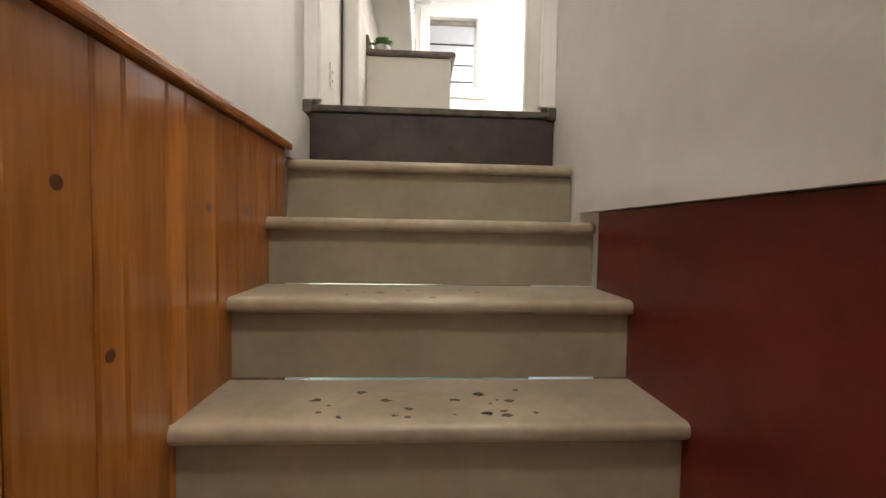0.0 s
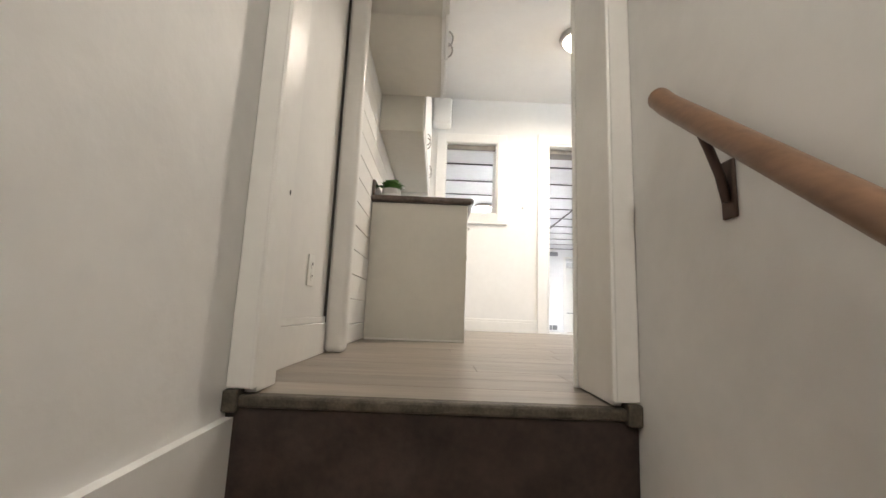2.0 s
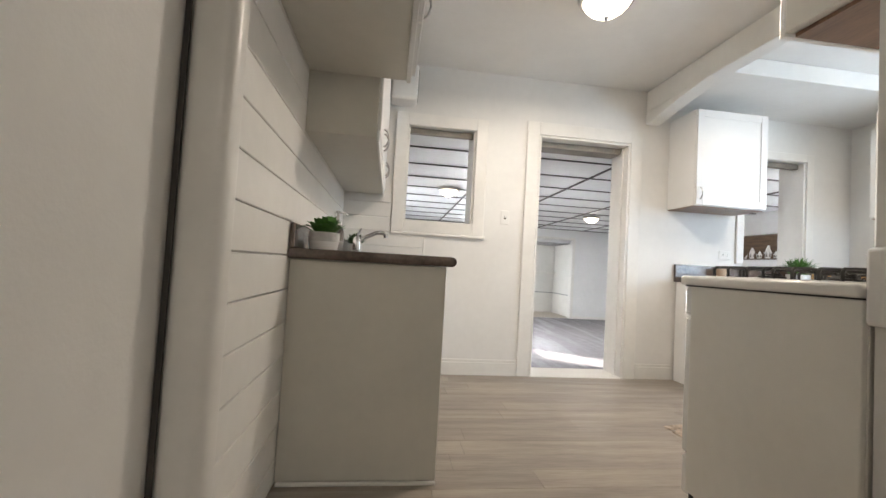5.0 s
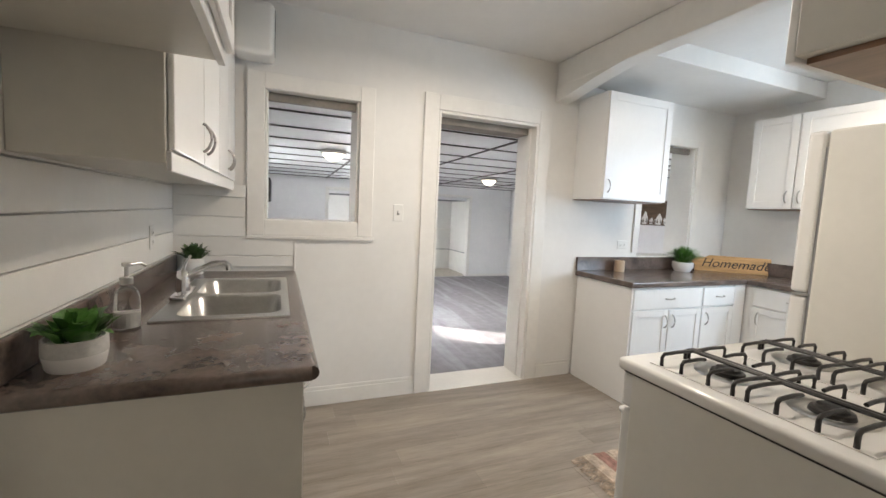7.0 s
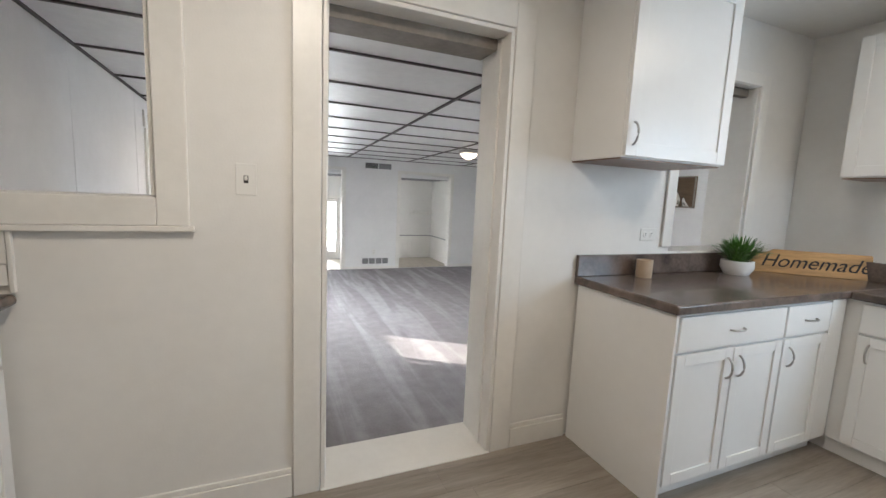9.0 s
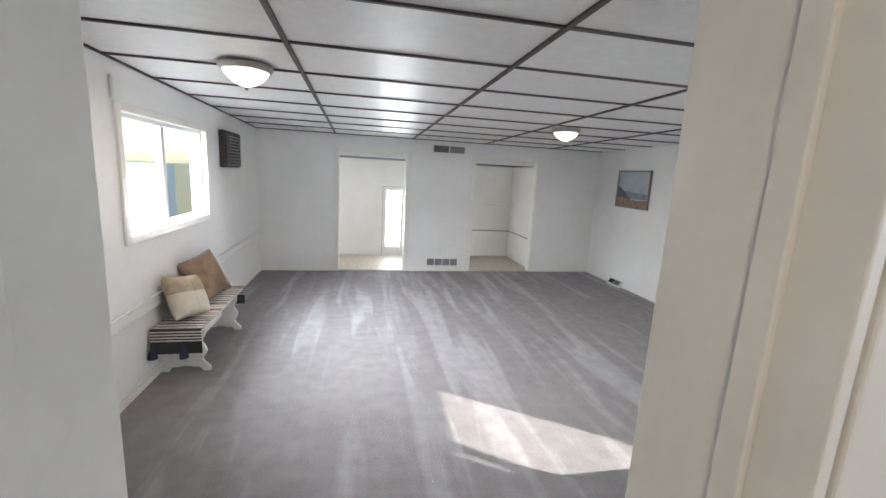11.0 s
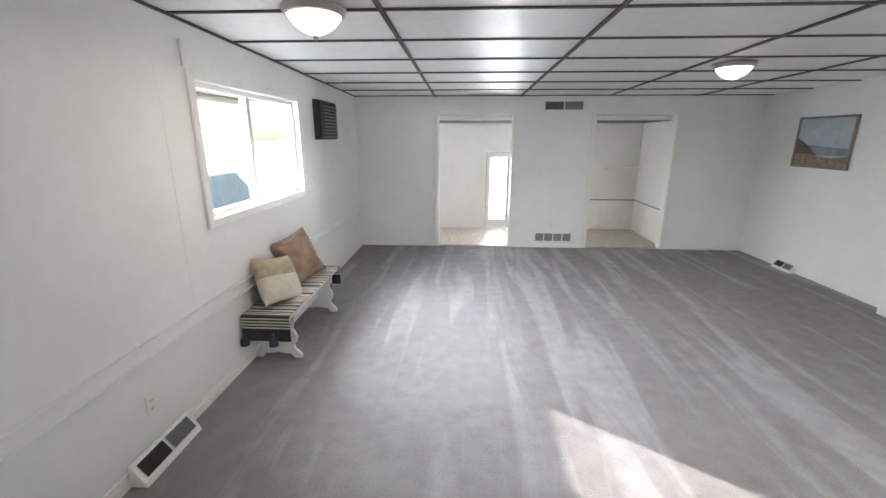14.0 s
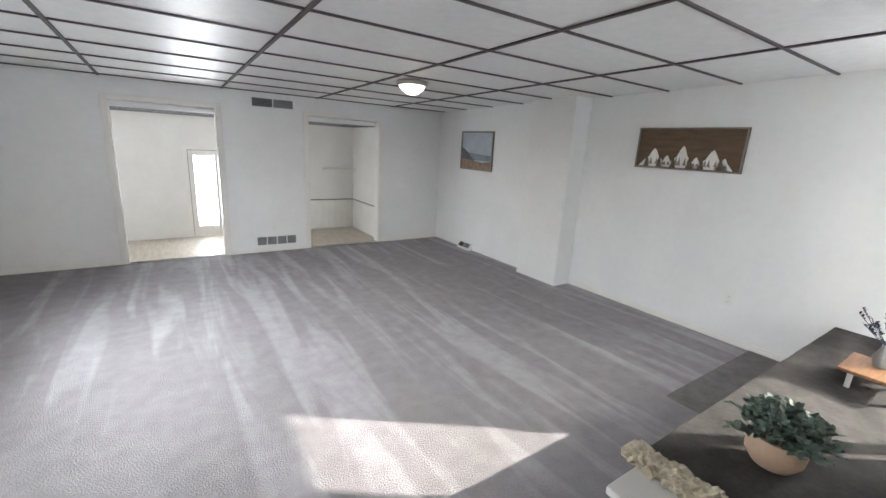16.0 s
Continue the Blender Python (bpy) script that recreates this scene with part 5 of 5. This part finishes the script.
for yc, h, w in ((2.72, 0.20, 0.11), (2.575, 0.13, 0.07), (2.42, 0.235, 0.10), (2.28, 0.12, 0.07), (2.13, 0.20, 0.11), (2.02, 0.12, 0.06)):
    peak(M0 + (yc - 1.865) * (M1 - M0) / 1.06, h * 0.92, w * 1.4)
for yc in (2.79, 2.65, 2.50, 2.34, 2.22, 2.05):
    yc = M0 + (yc - 1.865) * (M1 - M0) / 1.06
    o = [(yc - 0.03, 0.0), (yc - 0.012, 0.05), (yc - 0.02, 0.05), (yc, 0.115), (yc + 0.02, 0.05), (yc + 0.012, 0.05), (yc + 0.03, 0.0)]
    part("tree", extrude_outline(o, 0.003, lambda u, v, q: (MX - 0.0375 + q, u, MZ0 + 0.018 + v)), SIGNBROWN, msign)

# console with a grey cloth, near the doorway
TX0, TX1, TY0, TY1, TZ = 2.06, 4.83, 0.22, 1.06, 0.15
table = thing("low_table", pose(0, 0, 0), "white lacquered low table under a grey cloth", "table")
part("tabletop", box(TX0 - 0.26, TX1, TY0, TY1 - 0.03, TZ - 0.04, TZ - 0.004, 0.005), WHITELACQ, table)
for x in (TX0 - 0.21, TX1 - 0.1):
    for y in (TY0 + 0.03, TY1 - 0.12):
        part("leg", box(x, x + 0.06, y, y + 0.06, ZF, TZ - 0.041, 0.004), WHITELACQ, table)
cloth = thing("table_cloth", pose(0, 0, 0), "charcoal velvet table runner with cream pompom fringe", "cloth")
bm = bmesh.new()
n, mN = 44, 24
rows = []
for i in range(n + 1):
    row = []
    for j in range(mN + 1):
        x, y = TX0 + (TX1 - TX0) * i / n, TY0 + (TY1 - TY0) * j / mN
        row.append(bm.verts.new((x, y, TZ + 0.006 + 0.006 * noise.noise(Vector((x * 5, y * 5, 0))))))
    rows.append(row)
for i in range(n):
    for j in range(mN):
        bm.faces.new((rows[i][j], rows[i + 1][j], rows[i + 1][j + 1], rows[i][j + 1]))
bmesh.ops.solidify(bm, geom=bm.faces[:], thickness=0.004)
part("cloth", bm, GREYCLOTH, cloth, smooth=60)
rr = random.Random(11)
for k in range(12):
    bm = bmesh.new()
    c = Vector((TX0 - 0.02 + rr.uniform(-0.012, 0.012), TY1 - 0.02 - 0.068 * k, TZ + 0.026))
    bmesh.ops.create_icosphere(bm, subdivisions=3, radius=0.064, matrix=Matrix.Translation(c) @ Matrix.Diagonal((1, 0.9, 0.62, 1)))
    for v in bm.verts:
        v.co += (v.co - c) * 0.55 * noise.noise(v.co * 55) + (v.co - c) * 0.25 * noise.noise(v.co * 130)
    part("pompom", bm, FRINGE, cloth, "cream yarn pompom")

rr = random.Random(21)
fern = thing("fern_pot", pose(0, 0, 0), "grey-green artificial herb in a peach clay pot", "plant")
fx, fy = 2.50, 0.73
part("pot", lathe([(0, 0), (0.055, 0), (0.075, 0.01), (0.102, 0.05), (0.106, 0.09), (0.095, 0.135), (0.085, 0.135), (0.078, 0.12), (0, 0.115)], (fx, fy, TZ + 0.013), 30), POTPEACH, fern, smooth=50)
bm = bmesh.new()
for s in range(85):
    a, e = rr.uniform(0, 6.283), rr.uniform(0.15, 1.0)
    b0 = Vector((fx + 0.04 * math.cos(a), fy + 0.04 * math.sin(a), TZ + 0.115))
    tip = b0 + Vector((0.17 * e * math.cos(a), 0.17 * e * math.sin(a), 0.17 * (1.1 - 0.7 * e)))
    add_tube(bm, [b0, (b0 + tip) / 2 + Vector((0, 0, 0.02)), tip], 0.0016, 4)
    for k in range(14):
        t = 0.25 + 0.75 * k / 13
        p = b0.lerp(tip, t) + Vector((0, 0, 0.02 * math.sin(math.pi * t)))
        q = p + Vector((rr.uniform(-1, 1), rr.uniform(-1, 1), rr.uniform(-0.3, 0.9))).normalized() * 0.032
        leaf(bm, p, q, 0.021, 0, 0.1)
part("foliage", bm, LEAFGREY, fern, smooth=60)
tray = thing("wooden_riser", pose(0, 0, 0), "walnut riser tray on white legs", "tray")
part("board", box(3.62, 3.98, 0.50, 0.80, TZ + 0.105, TZ + 0.125, 0.004), WALNUT, tray)
for x in (3.64, 3.93):
    for y in (0.52, 0.73):
        part("leg", box(x, x + 0.025, y, y + 0.025, TZ + 0.012, TZ + 0.105, 0.003), WHITELACQ, tray)
vase = thing("lavender_vase", pose(0, 0, 0), "dark dried lavender stems in a small grey vase", "plant")
part("vase", lathe([(0, 0), (0.04, 0), (0.05, 0.05), (0.03, 0.10), (0.022, 0.13), (0.016, 0.13), (0, 0.12)], (3.86, 0.66, TZ + 0.126), 20), VENTGREY, vase, smooth=50)
bm = bmesh.new()
for k in range(9):
    a = rr.uniform(0, 6.283)
    b0 = Vector((3.86, 0.66, TZ + 0.24))
    tip = b0 + Vector((0.12 * math.cos(a), 0.10 + 0.08 * math.sin(a), rr.uniform(0.12, 0.22)))
    add_tube(bm, [b0, tip], 0.0018, 4)
    for j in range(12):
        p = b0.lerp(tip, 0.5 + 0.5 * j / 12)
        leaf(bm, p, p + Vector((rr.uniform(-1, 1), rr.uniform(-1, 1), 0.8)).normalized() * 0.022, 0.012)
part("stems", bm, NAVY, vase)

# hall: glazed door, closet: shelf and dado
hd = tagged(new("door_glazed"), "white glazed exterior door in the hall", "door", "", "structure")
hx0, hx1, hz0, hz1 = 0.80, 1.24, ZF + 0.02, 1.13
for q0, q1, r0, r1 in ((hx0, hx0 + 0.08, hz0, hz1), (hx1 - 0.06, hx1, hz0, hz1), (hx0 + 0.08, hx1 - 0.06, hz1 - 0.09, hz1), (hx0 + 0.08, hx1 - 0.06, hz0, hz0 + 0.16)):
    part("rail", box(q0 + 0.001, q1 - 0.001, 8.18, 8.22, r0 + 0.001, r1 - 0.001, 0.003), TRIM, hd)
p = part("pane", box(hx0 + 0.08, hx1 - 0.06, 8.198, 8.202, hz0 + 0.16, hz1 - 0.09, 0), PANE, hd)
p.visible_shadow = False
for q0, q1, r0, r1 in ((hx0 - 0.06, hx0 - 0.001, hz0, hz1 + 0.06), (hx0, hx1 + 0.05, hz1 + 0.001, hz1 + 0.06)):
    part("casing", box(q0, q1, 8.145, 8.159, r0, r1, 0.003), TRIM, hd)
part("gap", box(hx0 + 0.0002, hx0 + 0.006, 8.17, 8.179, hz0, hz1, 0), SLOT, hd)
part("gap", box(hx0, hx1, 8.17, 8.179, hz1 - 0.006, hz1 - 0.0002, 0), SLOT, hd)
sh = thing("closet_shelf", pose(0, 0, 0), "short white shelf on the closet wall", "shelf")
part("board", box(2.98, 3.57, 7.98, 8.158, 0.855, 0.875, 0.003), TRIM, sh)
part("cleat", box(2.98, 3.57, 8.135, 8.158, 0.815, 0.854, 0.003), TRIM, sh)
structure("closet_dado", box(1.83, 3.57, 8.145, 8.159, 0.265, 0.285, 0.003), VENTGREY, "thin dado strip on the closet wall", "trim")
dado = tagged(new("closet_boards"), "white vertical boards below the dado", "wall boards", "", "structure")
for k in range(14):
    part("board", box(1.83 + 0.124 * k, 1.83 + 0.124 * k + 0.121, 8.148, 8.159, ZF + 0.01, 0.264, 0.003, 1), TRIM, dado)

for k in range(9):
    part("board", box(3.568, 3.579, 6.93 + 0.135 * k, 6.93 + 0.135 * k + 0.131, ZF + 0.01, 0.264, 0.003, 1), TRIM, dado)
part("rail", box(3.562, 3.579, 6.93, 8.143, 0.265, 0.285, 0.003), VENTGREY, dado)

# outside the window: fence, neighbour's house
fence = thing("garden_fence", pose(0, 0, 0), "blue-grey painted board fence", "fence")
for k in range(44):
    part("board", box(-6.04, -6.0, -4 + 0.45 * k, -4 + 0.45 * k + 0.43, -1.5, 1.22 + 0.01 * (k % 3), 0.004, 1), FENCE, fence)
part("cap", box(-6.07, -5.97, -4.0, 15.8, 1.245, 1.29, 0.004), FENCE, fence)
house = thing("neighbour_house", pose(0, 0, 0), "white sided neighbour house with grey roof", "house")
part("wall", box(-15, -11, -8, 22, -1.5, 3.2, 0), SIDING, house)
bm = extrude_outline([(-15.5, 3.2), (-10.5, 3.2), (-13, 5.4)], 31, lambda u, v, w: (u, -8.5 + w, v))
part("roof", bm, ROOFING, house)
for y in (2.0, 6.5, 11.0):
    w = part("window", box(-11.0, -10.95, y, y + 1.1, 0.4, 1.9, 0.01), TRIM, house)
    part("pane", box(-10.95, -10.94, y + 0.1, y + 1.0, 0.5, 1.8, 0), DARKGLASS, w)

# unseen block, added to keep direct sun out of the kitchen side window
garage = thing("garage", pose(0, 0, 0), "unseen tall white sided block added to shade the kitchen window", "garage")
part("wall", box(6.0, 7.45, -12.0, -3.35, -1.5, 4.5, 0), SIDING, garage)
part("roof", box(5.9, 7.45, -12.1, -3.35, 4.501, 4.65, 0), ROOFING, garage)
# backdrop added so that sunlit white fills the hall door's pane
shed = thing("door_backdrop", pose(0, 0, 0), "sunlit white backdrop added to brighten the hall door pane", "shed")
part("wall", box(-3, 7, 13, 16, -1.5, 3.2, 0), SIDING, shed)
part("roof", box(-3.2, 7.2, 12.8, 16.2, 3.2, 3.35, 0), ROOFING, shed)

# ---- floor boards of the kitchen ----
fl = bpy.data.objects["floor_kitchen"]
rr = random.Random(31)
y = -3.36
while y < -0.01:
    w = min(0.15, -0.003 - y)
    x = -1.62 - rr.uniform(0, 0.9)
    while x < RW:
        L = 1.22
        x0, x1 = max(x, -1.625), min(x + L, RW - 0.002)
        if x1 - x0 > 0.02:
            part("plank", box(x0 + 0.0006, x1 - 0.0006, y + 0.0006, y + w - 0.0006, -0.0055, 0.0, 0.0008, 1), PLANK, fl)
        x += L
    y += 0.15
